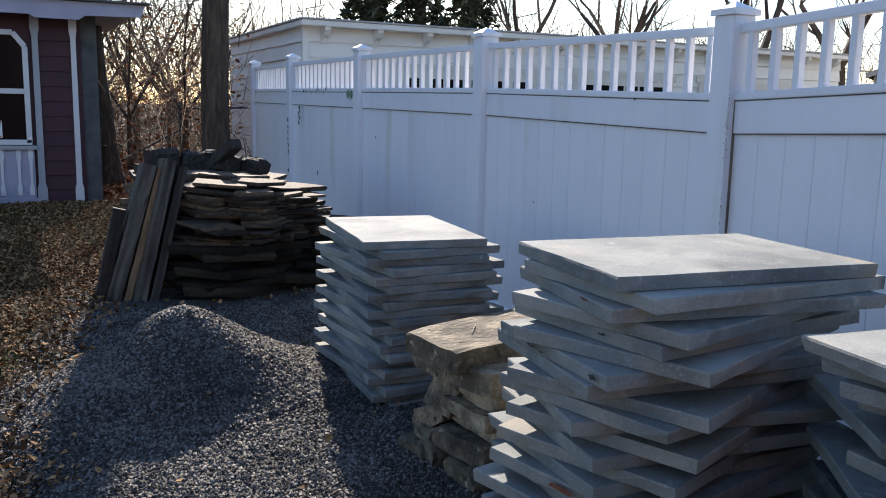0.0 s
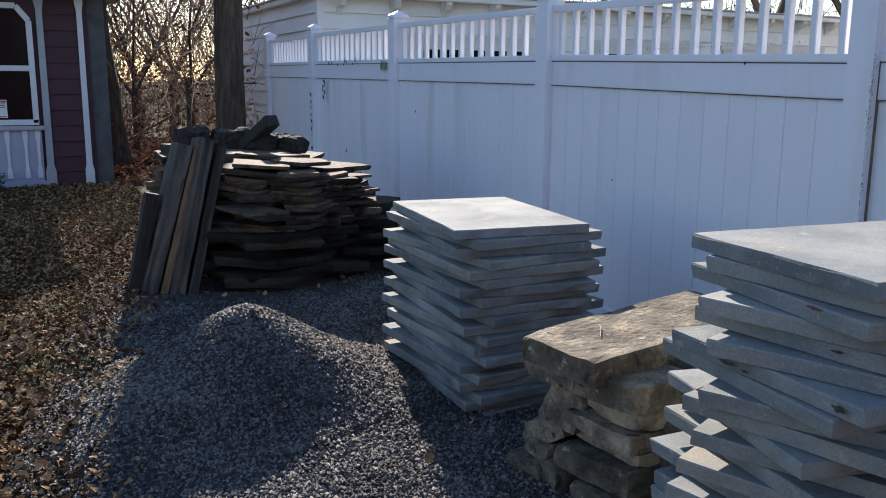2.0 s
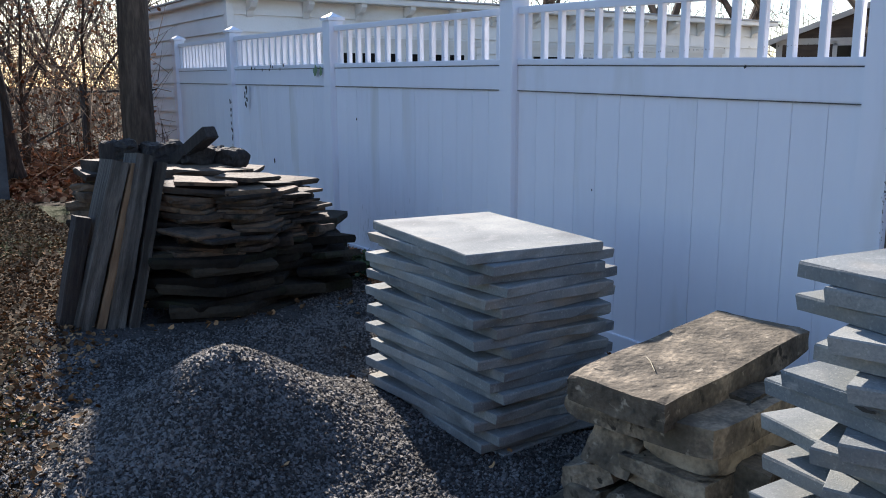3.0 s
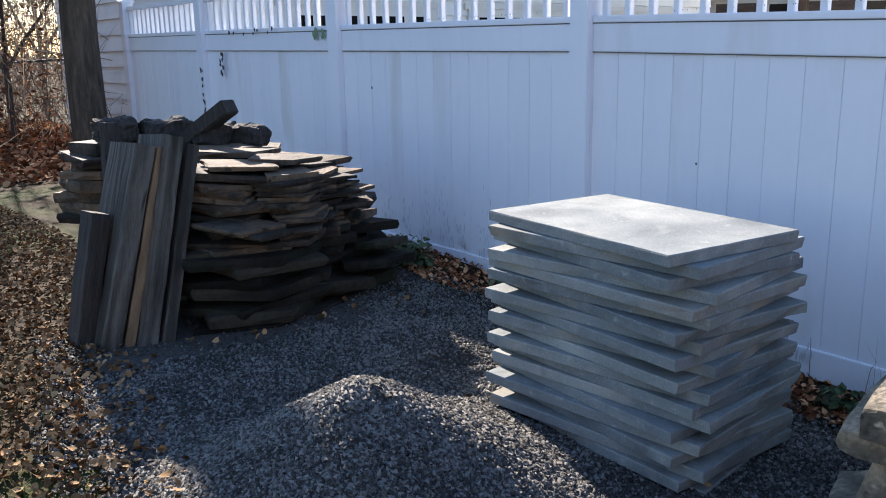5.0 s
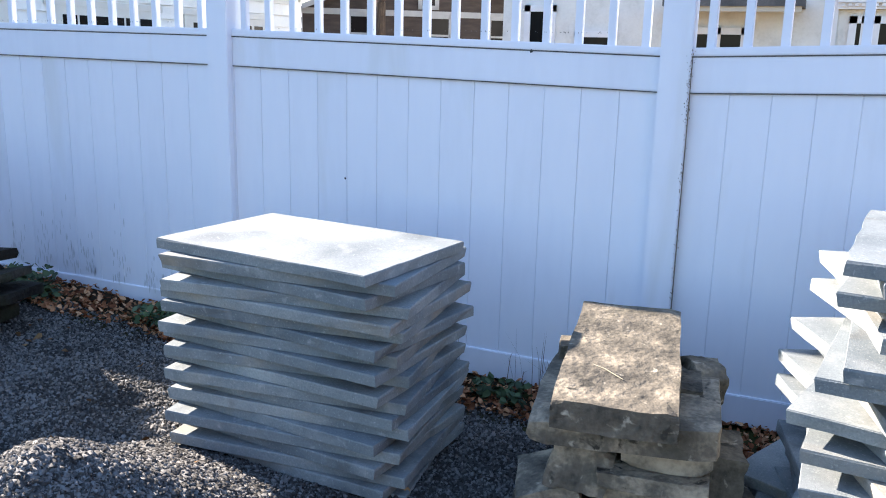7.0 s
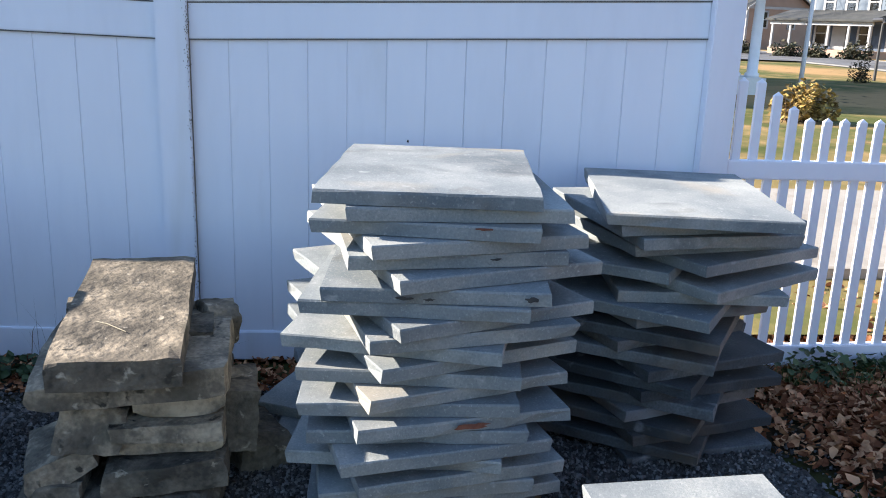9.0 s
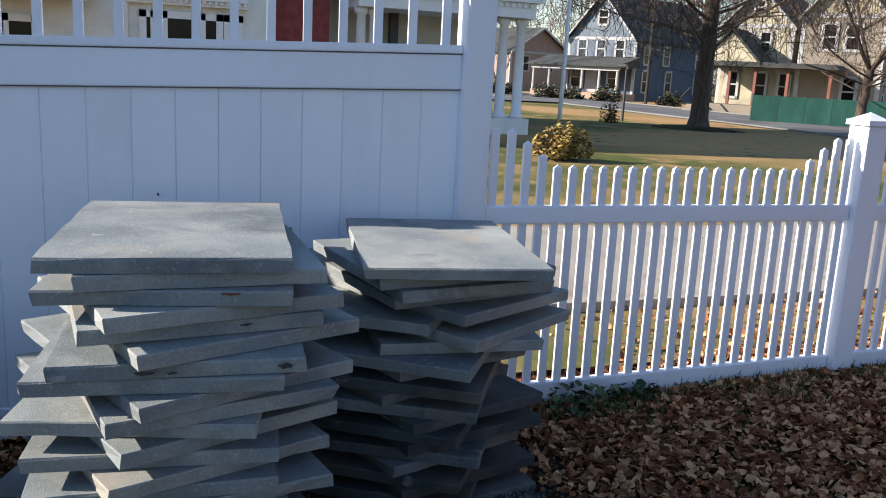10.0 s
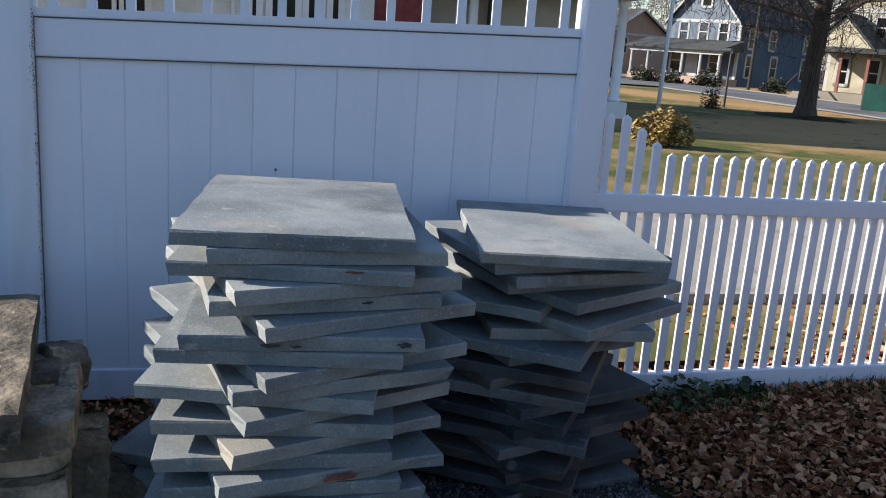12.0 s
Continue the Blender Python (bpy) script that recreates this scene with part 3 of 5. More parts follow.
slab_stack([(2.13, 1.26, 4), (2.12, 1.25, -3), (2.14, 1.27, 6), (2.12, 1.26, -5), (2.13, 1.25, 2), (2.12, 1.26, -4), (2.13, 1.26, 3), (2.12, 1.25, -2), (2.13, 1.26, 5)], 0.4, 0.0443, 0.64, 0.5, 400, "bluestone slab in a stacked knee-high pile", "slabs of the knee-high pile")
for k, (x, y, yaw) in enumerate([(3.55, 2.1, 78), (3.6, 2.12, 70), (3.57, 2.1, 82), (3.66, 2.13, 66)]):
    tagged(stone_slab(x, y, -0.05 + 0.0443 * k, 0.55, 0.55, 0.0428, yaw + 0.1, 450 + k, M["bluestone"], "stone_slab"), "bluestone slab lying low in the leaves behind the tall pile", "stone slab", "slabs behind the tall pile")


# ---- a pile of rough sandstone blocks ----
def rough_block(cx, cy, z, sx, sy, sz, yaw, seed, mat, tilt=(0, 0), rough=0.15, chops=7):
    """A split stone: a box with its corners knocked off flat and its faces left uneven."""
    rnd = random.Random(seed * 7 + 1)
    bm = bmesh.new()
    add_box(bm, -sx / 2, -sy / 2, 0, sx / 2, sy / 2, sz)
    bmesh.ops.subdivide_edges(bm, edges=bm.edges[:], cuts=9, use_grid_fill=True)
    off = Vector((seed * 3.1, seed * 1.7, seed * 0.9))
    small = min(sx, sy, sz)
    half = Vector((sx / 2, sy / 2, sz / 2))
    planes = []
    for _ in range(chops):
        n = Vector((rnd.uniform(-1, 1), rnd.uniform(-1, 1), rnd.uniform(-1, 1)))
        if rnd.random() < 0.7:
            n[rnd.randrange(2)] *= 0.15
        n.normalize()
        reach = abs(n.x) * half.x + abs(n.y) * half.y + abs(n.z) * half.z
        planes.append((n, reach - small * rnd.uniform(0.08, 0.26)))
    for v in bm.verts:
        p = v.co - Vector((0, 0, sz / 2))
        for n, d in planes:
            over = p.dot(n) - d
            if over > 0:
                p -= n * over
        q = p + Vector((0, 0, sz / 2))
        v.co = q + noise.noise_vector(q * 6 + off) * small * rough * 0.7 + noise.noise_vector(q * 30 + off) * small * rough * 0.35
    bm.transform(pose(cx, cy, z, tilt[0], tilt[1], yaw))
    return part("sandstone_block", bm, mat)


# the front of each stone (x), its sides (y) and heights (z), depth, turn, tilt to the side
BLOCKS = [(2.83, 2.675, 3.045, 0.503, 0.595, 0.92, 8, 0.7), (2.9, 2.53, 3.11, 0.4, 0.5, 0.7, 6, -2), (3.03, 2.8, 3.07, 0.335, 0.405, 0.5, 3, 0), (2.98, 2.545, 2.815, 0.325, 0.405, 0.55, 6, -2), (2.93, 2.86, 3.045, 0.22, 0.385, 0.3, 10, 14), (2.93, 2.545, 2.88, 0.255, 0.325, 0.6, 5, -1),
          (2.98, 2.54, 2.905, 0.2, 0.255, 0.55, 3, 0), (2.91, 2.535, 2.905, 0.1, 0.2, 0.6, 6, -3), (2.92, 2.92, 3.135, 0.125, 0.22, 0.32, 14, -20), (2.9, 2.95, 3.09, 0.05, 0.14, 0.3, 2, 0), (2.84, 2.95, 3.17, -0.06, 0.07, 0.4, 10, 3), (2.88, 2.81, 2.965, -0.05, 0.11, 0.4, -4, 6), (2.9, 2.55, 2.8, -0.06, 0.1, 0.5, 3, 0),
          (3.38, 2.56, 2.68, 0.39, 0.53, 0.16, 30, 6), (3.4, 3.06, 3.13, 0.45, 0.55, 0.12, 15, 4), (3.22, 2.6, 2.74, 0.41, 0.52, 0.2, 8, 0), (3.38, 2.7, 3.08, -0.06, 0.44, 0.4, 4, 0), (3.1, 2.47, 2.6, 0.12, 0.36, 0.25, 12, 6), (3.18, 2.42, 2.6, -0.06, 0.13, 0.34, 30, 8)]
for k, (front, y0, y1, z0, z1, deep, yaw, tl) in enumerate(BLOCKS):
    ob = rough_block(front + deep / 2, (y0 + y1) / 2, z0, deep, y1 - y0, z1 - z0 - (0 if k == 0 else 0.008), yaw, 20 + k, M["sandstone"], tilt=(tl, -3 if k == 0 else 0), rough=0.1 if k == 0 else 0.13, chops=4 if k == 0 else 8)
    tagged(ob, "flat tan sandstone block with mossy cracks on top of the pile" if k == 0 else "rough tan sandstone block in a loose pile", "stone", "blocks of the sandstone pile")


bm = bmesh.new()
tube(bm, [(3.13, 2.955, 0.588), (3.085, 2.88, 0.59), (3.03, 2.81, 0.585)], [0.0012, 0.0018, 0.0014], 6)
tagged(part("dry_stalk", bm, M["cream_siding"]), "thin dry stalk lying on the sandstone", "stick")


# ---- gravel: the bed, the heap, and the loose stones on both ----
HEAP = (2.09, 4.25)


def heap_z(x, y):
    """A steep cone with a soft foot and a low spur towards the yard."""
    dx, dy = x - HEAP[0], y - HEAP[1]
    a = math.atan2(dy, dx)
    r = math.hypot(dx, dy, 0.06) * (1 - 0.07 * math.cos(2 * (a - 3.7)) + 0.07 * noise.noise(Vector((math.cos(a) * 1.4, math.sin(a) * 1.4, 3.0))))
    if r > 1.1:
        return 0.0
    k = (0.452 - 0.6 * r) / 0.045
    z = 0.045 * math.log(1 + math.exp(k)) if k < 30 else 0.045 * k
    return z + 0.014 * noise.noise(Vector((x * 5, y * 5, 1))) * max(0.0, 1 - r)


def gravel_edge(x, y):
    """How far inside the gravel a place is; below 0 there is none."""
    n = 0.25 * noise.noise(Vector((x * 1.4, y * 1.4, 5)))
    west = x - (1.27 + 0.25 * max(0.0, y - 4)) + n * 0.6
    east = (3.95 if y > 2.3 else 4.0) - x + n * 0.5
    north = 6.55 - y + n + 0.1 * (x - 2)
    south = y + 1.5 + n
    near = y - 0.42 + n - 0.25 * max(0.0, x - 2.9)
    return min(west, east, north, south, near)


xs, ys = np.arange(0.9, 4.3, 0.05), np.arange(-1.8, 7.0, 0.05)
def bed_z(x, y):
    return ground_z(x, y) + heap_z(x, y) + (0.012 if gravel_edge(x, y) > 0 else -0.05)


tagged(sheet("gravel_bed", xs, ys, bed_z, M["gravel_bed"]), "dark grey crushed-stone bed with a cone-shaped heap", "gravel", kind="stuff")

CHIP = np.array([(-1, -0.7, -0.35), (1, -0.75, -0.3), (0.9, 0.75, -0.35), (-0.95, 0.7, -0.3), (-0.5, 0.05, 0.65), (0.5, -0.05, 0.7)], float)
CHIPF = np.array([(0, 1, 5), (0, 5, 4), (1, 2, 5), (2, 3, 4), (2, 4, 5), (3, 0, 4)])


def scatter(name, places, sizes, mat, rng, shape=CHIP, tris=CHIPF, jitter=0.4, flat=(1, 0.9, 1.3), upright=False):
    n, k = len(places), len(shape)
    v = np.repeat(shape[None], n, 0) * (1 + jitter * (rng.random((n, k, 3)) - 0.5) * 2)
    v *= np.array(flat)
    a = rng.random(n) * math.tau
    b = (rng.random(n) - 0.5) * (1.7 if not upright else 0.5)
    c = (rng.random(n) - 0.5) * (1.7 if not upright else 0.5)
    ca, sa, cb, sb, cc, sc = np.cos(a), np.sin(a), np.cos(b), np.sin(b), np.cos(c), np.sin(c)
    x, y, z = v[..., 0], v[..., 1], v[..., 2]
    y, z = y * cb[:, None] - z * sb[:, None], y * sb[:, None] + z * cb[:, None]
    x, z = x * cc[:, None] + z * sc[:, None], z * cc[:, None] - x * sc[:, None]
    x, y = x * ca[:, None] - y * sa[:, None], x * sa[:, None] + y * ca[:, None]
    v = np.stack([x, y, z], -1) * np.asarray(sizes)[:, None, None] + np.asarray(places)[:, None, :]
    f = (tris[None] + (np.arange(n) * k)[:, None, None]).reshape(-1, tris.shape[1])
    return raw_mesh(name, v.reshape(-1, 3), f, mat)


rng = np.random.default_rng(5)
places, sizes = [], []
while len(places) < N_STONES:
    x, y = 1.0 + rng.random() * 3.2, 0.3 + rng.random() ** 0.8 * 6.5
    e = gravel_edge(x, y)
    if e < -0.22 or (e < 0.05 and rng.random() > 0.25 + 0.8 * max(0, e + 0.22)):
        continue
    if y > 5.84 + 0.12 * noise.noise(Vector((x * 4, 2, 1))) and 1.8 < x < 3.3 and rng.random() < 0.93:
        continue
    if x < 2.7 and rng.random() < 0.7 * (1 - smooth(1.4, 2.6, y + 0.3 * noise.noise(Vector((x * 3, y * 3, 8))))):
        continue
    s = 0.0066 * (0.55 + rng.random() ** 2 * 0.9)
    sizes.append(s)
    places.append((x, y, bed_z(x, y) + (0.06 if e <= 0 else 0.0) + s * (0.2 + 0.6 * rng.random())))
heap_places, heap_sizes = [], []
while len(heap_places) < 72000:
    a, d = rng.random() * math.tau, 1.0 * rng.random() ** 0.55
    x, y = HEAP[0] + d * math.cos(a), HEAP[1] + d * math.sin(a)
    if heap_z(x, y) < 0.02:
        continue
    s = 0.0072 * (0.6 + rng.random() ** 1.5 * 0.8)
    heap_sizes.append(s)
    heap_places.append((x, y, bed_z(x, y) + s * (0.1 + 0.7 * rng.random())))
tagged(scatter("heap_stones", np.array(heap_places), heap_sizes, M["gravel"], rng, flat=(1.2, 0.85, 1.25)), "loose grey crushed stone on the heap", "gravel", kind="stuff")
tagged(scatter("gravel_stones", np.array(places), sizes, M["gravel"], rng), "loose angular grey crushed stone", "gravel", kind="stuff")


# ---- the pile of old slates ----
def slate_piece(cx, cy, z, r, thick, yaw, seed, tilt=(0, 0), stretch=1.5):
    rnd = random.Random(seed)
    bm = bmesh.new()
    n = rnd.choice((4, 4, 4, 5) if z > 0.5 else (4, 5, 5, 6))
    turn = rnd.uniform(0, 1)
    out = []
    for i in range(n):
        a = (i + turn + rnd.uniform(-0.14, 0.14)) * math.tau / n
        rr = r * rnd.uniform(1.05, 1.35)
        out.append((rr * math.cos(a) * stretch ** 0.5, rr * math.sin(a) / stretch ** 0.5))
    pts = []
    for i in range(n):
        (x0, y0), (x1, y1) = out[i], out[(i + 1) % n]
        pts.append((x0, y0))
        for f in (0.3, 0.65):
            pts.append((x0 + (x1 - x0) * f + rnd.uniform(-1, 1) * r * 0.035, y0 + (y1 - y0) * f + rnd.uniform(-1, 1) * r * 0.035))
    m = pose(cx, cy, z, tilt[0], tilt[1], yaw)
    lo = [bm.verts.new(m @ Vector((x * rnd.uniform(0.93, 1.0), y * rnd.uniform(0.93, 1.0), 0))) for x, y in pts]
    mid = [bm.verts.new(m @ Vector((x * rnd.uniform(0.97, 1.03), y * rnd.uniform(0.97, 1.03), thick * rnd.uniform(0.4, 0.7)))) for x, y in pts]
    hi = [bm.verts.new(m @ Vector((x * 0.98, y * 0.98, thick + rnd.uniform(-0.002, 0.002)))) for x, y in pts]
    k = len(pts)
    for a, b in ((lo, mid), (mid, hi)):
        for i in range(k):
            bm.faces.new((a[i], a[(i + 1) % k], b[(i + 1) % k], b[i]))
    bm.faces.new(hi)
    bm.faces.new(lo[::-1])
    # Flags low in the pile take the darker slate.
    return tagged(part("slate", bm, M["slate_dark" if z < 0.42 + 0.12 * rnd.random() else "slate"]), "dark weathered slate flag in a loose pile" if rnd.random() < 0.6 else "thin brown-grey slate flag in a loose pile", "slate", "slates of the pile")


rnd = random.Random(77)
z = 0.03
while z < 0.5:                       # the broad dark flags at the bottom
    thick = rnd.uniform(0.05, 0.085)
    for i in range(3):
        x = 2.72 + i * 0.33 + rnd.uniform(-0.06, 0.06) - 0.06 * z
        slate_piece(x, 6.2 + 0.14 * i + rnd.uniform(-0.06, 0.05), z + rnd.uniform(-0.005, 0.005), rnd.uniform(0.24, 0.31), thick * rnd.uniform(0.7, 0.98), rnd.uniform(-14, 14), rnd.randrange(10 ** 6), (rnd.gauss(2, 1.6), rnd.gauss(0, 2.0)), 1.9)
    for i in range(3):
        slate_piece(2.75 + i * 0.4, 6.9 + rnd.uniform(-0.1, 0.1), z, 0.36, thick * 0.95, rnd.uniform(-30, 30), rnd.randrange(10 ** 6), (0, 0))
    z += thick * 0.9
for cx, cy, r, top, thin, lean, long in ((2.66, 6.27, 0.21, 0.88, 0.03, (6, 3), 1.3), (2.97, 6.14, 0.15, 0.86, 0.026, (3, -1), 1.6), (3.18, 6.3, 0.16, 0.83, 0.024, (2, 1), 1.5), (3.38, 6.38, 0.12, 0.775, 0.019, (1, 0), 1.7), (2.95, 6.55, 0.27, 0.9, 0.034, (1, 1), 1.3), (3.3, 6.68, 0.26, 0.84, 0.034, (0, 2), 1.4), (2.5, 7.45, 0.26, 0.92, 0.06, (0, 0), 1.2), (2.7, 6.95, 0.3, 0.92, 0.045, (0, 0), 1.3), (3.1, 7.05, 0.3, 0.9, 0.045, (0, 0), 1.3)):
    z = 0.49                          # thinner flags in leaning columns above
    while z < top:
        thick = thin * rnd.uniform(0.75, 1.35)
        slate_piece(cx + rnd.gauss(0, 0.028), cy + rnd.gauss(0, 0.03), z, r * rnd.uniform(0.82, 1.18), thick * 0.93, rnd.gauss(0, 14), rnd.randrange(10 ** 6), (lean[0] + rnd.gauss(0, 1.3), lean[1] + rnd.gauss(0, 1.3)), long)
        z += thick * 0.97
for k, (x, y, z, r, t, yaw, tx, ty) in enumerate([(2.72, 6.24, 0.905, 0.2, 0.024, 10, 5, 4), (3.02, 6.3, 0.905, 0.15, 0.028, -12, 3, 2), (2.92, 6.62, 0.925, 0.22, 0.03, 30, 2, 3), (3.4, 6.36, 0.785, 0.13, 0.02, 5, 1, 1), (3.48, 6.3, 0.68, 0.12, 0.022, 12, 0, -2), (3.5, 6.28, 0.52, 0.12, 0.04, 40, -4, 4), (3.6, 6.2, 0.34, 0.16, 0.04, 30, -8, 6), (3.55, 6.2, 0.24, 0.2, 0.05, 20, -4, 3), (2.6, 6.05, 0.62, 0.16, 0.024, -8, 7, 6), (2.66, 6.02, 0.585, 0.17, 0.024, 12, 6, 5)]):
    slate_piece(x, y, z, r, t, yaw, 900 + k, (tx, ty))
for k, (x, y, z, s) in enumerate([(2.78, 7.3, 0.945, 0.2), (3.05, 7.2, 0.93, 0.17), (2.5, 7.5, 0.94, 0.22), (3.15, 6.95, 0.93, 0.15), (2.95, 7.05, 0.93, 0.16)]):
    ob = rough_block(x, y, z, s * 1.5, s, s * 0.8, 40 * k, 70 + k, M["dark_wood"], rough=0.35, chops=14)
    ob.name = "charred_log"
    tagged(ob, "short dark charred log end on the slate pile", "log", "log ends on the slates")
tagged(part("timber_offcut", beam((2.84, 7.2, 0.96), (2.97, 6.8, 1.19), 0.11, 0.09, bevel=0.008), M["dark_wood"]), "dark square timber offcut sticking up from the slates", "timber")


# ---- old planks leaning on the slates ----
def plank(base, top, width, thick, mat, label):
    """base, top: the near long edge; the board's width runs away along +y. Built upright, then leaned."""
    base, top = Vector(base), Vector(top)
    ax = (top - base).normalized()
    w = Vector((0.08, 1, 0))
    w = (w - ax * w.dot(ax)).normalized()
    m = Matrix((w.cross(ax), w, ax)).transposed().to_4x4()
    m.translation = base
    n, length = 12, (top - base).length
    rnd = random.Random(label)
    bm = bmesh.new()
    rings = []
    for i in range(n + 1):
        z = length * i / n + (rnd.uniform(-0.01, 0.01) if i == n else 0)
        e = [rnd.uniform(-0.005, 0.005) for _ in range(3)]
        rings.append([bm.verts.new((b * thick / 2 + e[1] * 0.5, a * width + e[0] * (1 if a < 0.5 else -1), z + (e[2] if i == n else 0))) for a, b in ((0, -0.8), (0.02, -1), (0.34, -0.97), (0.36, -0.9), (0.38, -0.97), (1, -1), (1, 1), (0.5, 1.0), (0, 0.9))])
    q = len(rings[0])
    for r0, r1 in zip(rings, rings[1:]):
        for k in range(q):
            bm.faces.new((r0[k], r0[(k + 1) % q], r1[(k + 1) % q], r1[k]))
    bm.faces.new(rings[0][::-1])
    bm.faces.new(rings[-1])
    bmesh.ops.recalc_face_normals(bm, faces=bm.faces[:])
    ob = part("plank", bm, mat)
    ob.matrix_basis = m
    return tagged(ob, label, "plank", "planks on the slate pile")


plank((1.93, 6.16, 0.07), (2.22, 6.2, 1.07), 0.44, 0.1, M["old_wood"], "thick grey weathered plank leaning on the slates")
plank((2.02, 6.15, 0.07), (2.3, 6.2, 1.05), 0.4, 0.05, M["brown_wood"], "thin brown plank between two grey ones")
plank((2.1, 6.12, 0.07), (2.36, 6.18, 1.1), 0.42, 0.1, M["old_wood"], "broad silver-grey plank leaning on the slates")
plank((2.2, 6.1, 0.07), (2.45, 6.17, 1.05), 0.3, 0.06, M["old_wood"], "narrow grey plank leaning on the slates")
plank((1.86, 6.3, 0.07), (2.02, 6.34, 0.74), 0.22, 0.09, M["dark_wood"], "short dark board end leaning on the planks")
plank((2.28, 6.9, 0.1), (2.32, 6.95, 1.12), 0.1, 0.09, M["dark_wood"], "dark post end standing behind the planks")


# ---- an unseen wall, added to cut sky light from the side away from the sun ----
tagged(part("wall_south", box(-10, -7.2, -0.3, 2.4, -6.9, 6.2), M["maroon"]), "unseen dark maroon wall added to block sky light from the south", "wall", kind="structure")


# ---- the maroon garden house ----
HY = 12.95
hz = 0.06
house_e = empty("garden_house", 0.3, 14.5, hz, "maroon clapboard garden house with lilac and white trim", "house")
part("wall", box(-2.2, HY + 0.03, hz, 2.24, HY + 3.4, 2.75), M["maroon"], house_e)
part("block_corner", box(2.24, HY + 0.06, hz, 2.45, HY + 3.4, 2.75), M["block"], house_e, "grey concrete block corner")
for i in range(12):
    z0 = hz + i * 0.205
    bm = bmesh.new()
    v = [bm.verts.new(p) for p in ((1.7, HY + 0.005, z0), (2.16, HY + 0.005, z0), (2.16, HY + 0.026, z0 + 0.2), (1.7, HY + 0.026, z0 + 0.2), (1.7, HY + 0.04, z0), (2.16, HY + 0.04, z0), (2.16, HY + 0.04, z0 + 0.2), (1.7, HY + 0.04, z0 + 0.2))]
    for f in ((0, 1, 2, 3), (5, 4, 7, 6), (0, 4, 5, 1), (3, 2, 6, 7), (1, 5, 6, 2), (0, 3, 7, 4)):
        bm.faces.new([v[k] for k in f])
    part("clapboard", bm, M["maroon"], house_e)


def turned_trim(x, w, z0, z1, mat, name):
    """A flat trim board with shaped foot and head blocks."""
    bm = bmesh.new()
    h = w / 2
    side = [(h * 1.5, z0), (h * 1.5, z0 + 0.22), (h * 1.0, z0 + 0.3), (h * 0.9, z1 - 0.3), (h * 1.35, z1 - 0.2), (h * 1.35, z1)]
    prism(bm, [(x - a, z) for a, z in side] + [(x + a, z) for a, z in side[::-1]], HY - 0.02, HY + 0.03)
    bmesh.ops.recalc_face_normals(bm, faces=bm.faces[:])
    return part(name, bm, mat, house_e)


turned_trim(1.66, 0.085, hz, 2.66, M["trim_grey"], "trim_board")["label"] = "grey painted trim board"
turned_trim(2.14, 0.075, hz, 2.66, M["trim_white"], "trim_board")["label"] = "white painted trim board"
bm = bmesh.new()
prism(bm, [(0.35, 0.95), (1.5, 0.95), (1.5, 2.2), (1.38, 2.36), (0.47, 2.36), (0.35, 2.2)], HY + 0.01, HY + 0.028)
win = part("window", bm, M["glass"], house_e, "dark arched sash window with white frame")
for a, b in (((1.53, 0.92), (1.53, 2.22)), ((1.53, 2.22), (1.39, 2.4)), ((1.39, 2.4), (0.46, 2.4)), ((0.32, 0.92), (0.32, 2.22)), ((0.3, 0.93), (1.56, 0.93)), ((0.35, 1.62), (1.5, 1.62))):
    part("frame", beam((a[0], HY - 0.005, a[1]), (b[0], HY - 0.005, b[1]), 0.07, 0.07, up=(0, 1, 0), bevel=0.004), M["trim_white"], win)
part("sill", box(0.25, HY - 0.07, 0.83, 1.62, HY + 0.03, 0.885, bevel=0.006), M["trim_grey"], win)
part("apron_panel", box(0.3, HY - 0.008, hz, 1.58, HY + 0.03, 0.83), M["lilac"], house_e, "lilac painted panel under the window")
part("apron_foot", box(0.3, HY - 0.02, hz, 1.6, HY - 0.008, hz + 0.1), M["lilac"], house_e)
for x in (0.5, 0.72, 0.95, 1.17, 1.38, 1.53):
    bm = bmesh.new()
    side = [(0.03, 0.2), (0.03, 0.3), (0.016, 0.36), (0.018, 0.65), (0.03, 0.72), (0.03, 0.83)]
    prism(bm, [(x - a, z) for a, z in side] + [(x + a, z) for a, z in side[::-1]], HY - 0.03, HY - 0.008)
    bmesh.ops.recalc_face_normals(bm, faces=bm.faces[:])
    part("flat_baluster", bm, M["trim_white"], house_e)
part("window_sign", box(1.02, HY - 0.002, 0.99, 1.2, HY + 0.009, 1.22), M["white_paint"], house_e, "small white paper notice with red bars")
part("notice_bar", box(1.03, HY - 0.005, 1.185, 1.19, HY - 0.002, 1.21), M["sign_red"], house_e)
part("notice_bar", box(1.03, HY - 0.005, 1.0, 1.19, HY - 0.002, 1.012), M["sign_red"], house_e)
for z in (1.12, 1.145, 1.165):
    part("notice_bar", box(1.04, HY - 0.005, z, 1.18, HY - 0.002, z + 0.008), M["dark_metal"], house_e)
bm = bmesh.new()
prism(bm, [(-2.6, 2.62), (1.6, 2.62), (1.66, 2.58), (2.2, 2.58), (2.28, 2.64), (3.0, 2.66), (3.06, 2.82), (-2.6, 2.82)], HY - 0.42, HY - 0.37)
part("fascia", bm, M["lilac"], house_e, "scalloped lilac fascia board")
part("soffit", box(-2.6, HY - 0.37, 2.76, 3.0, HY + 3.6, 2.8), M["trim_grey"], house_e)
bm = bmesh.new()
for k in range(9):
    y0, z0 = HY - 0.5 + 0.2 * k, 2.83 + 0.13 * k
    add_box(bm, -2.7, y0, z0, 3.12, y0 + 0.26, z0 + 0.025, Matrix.Identity(4))
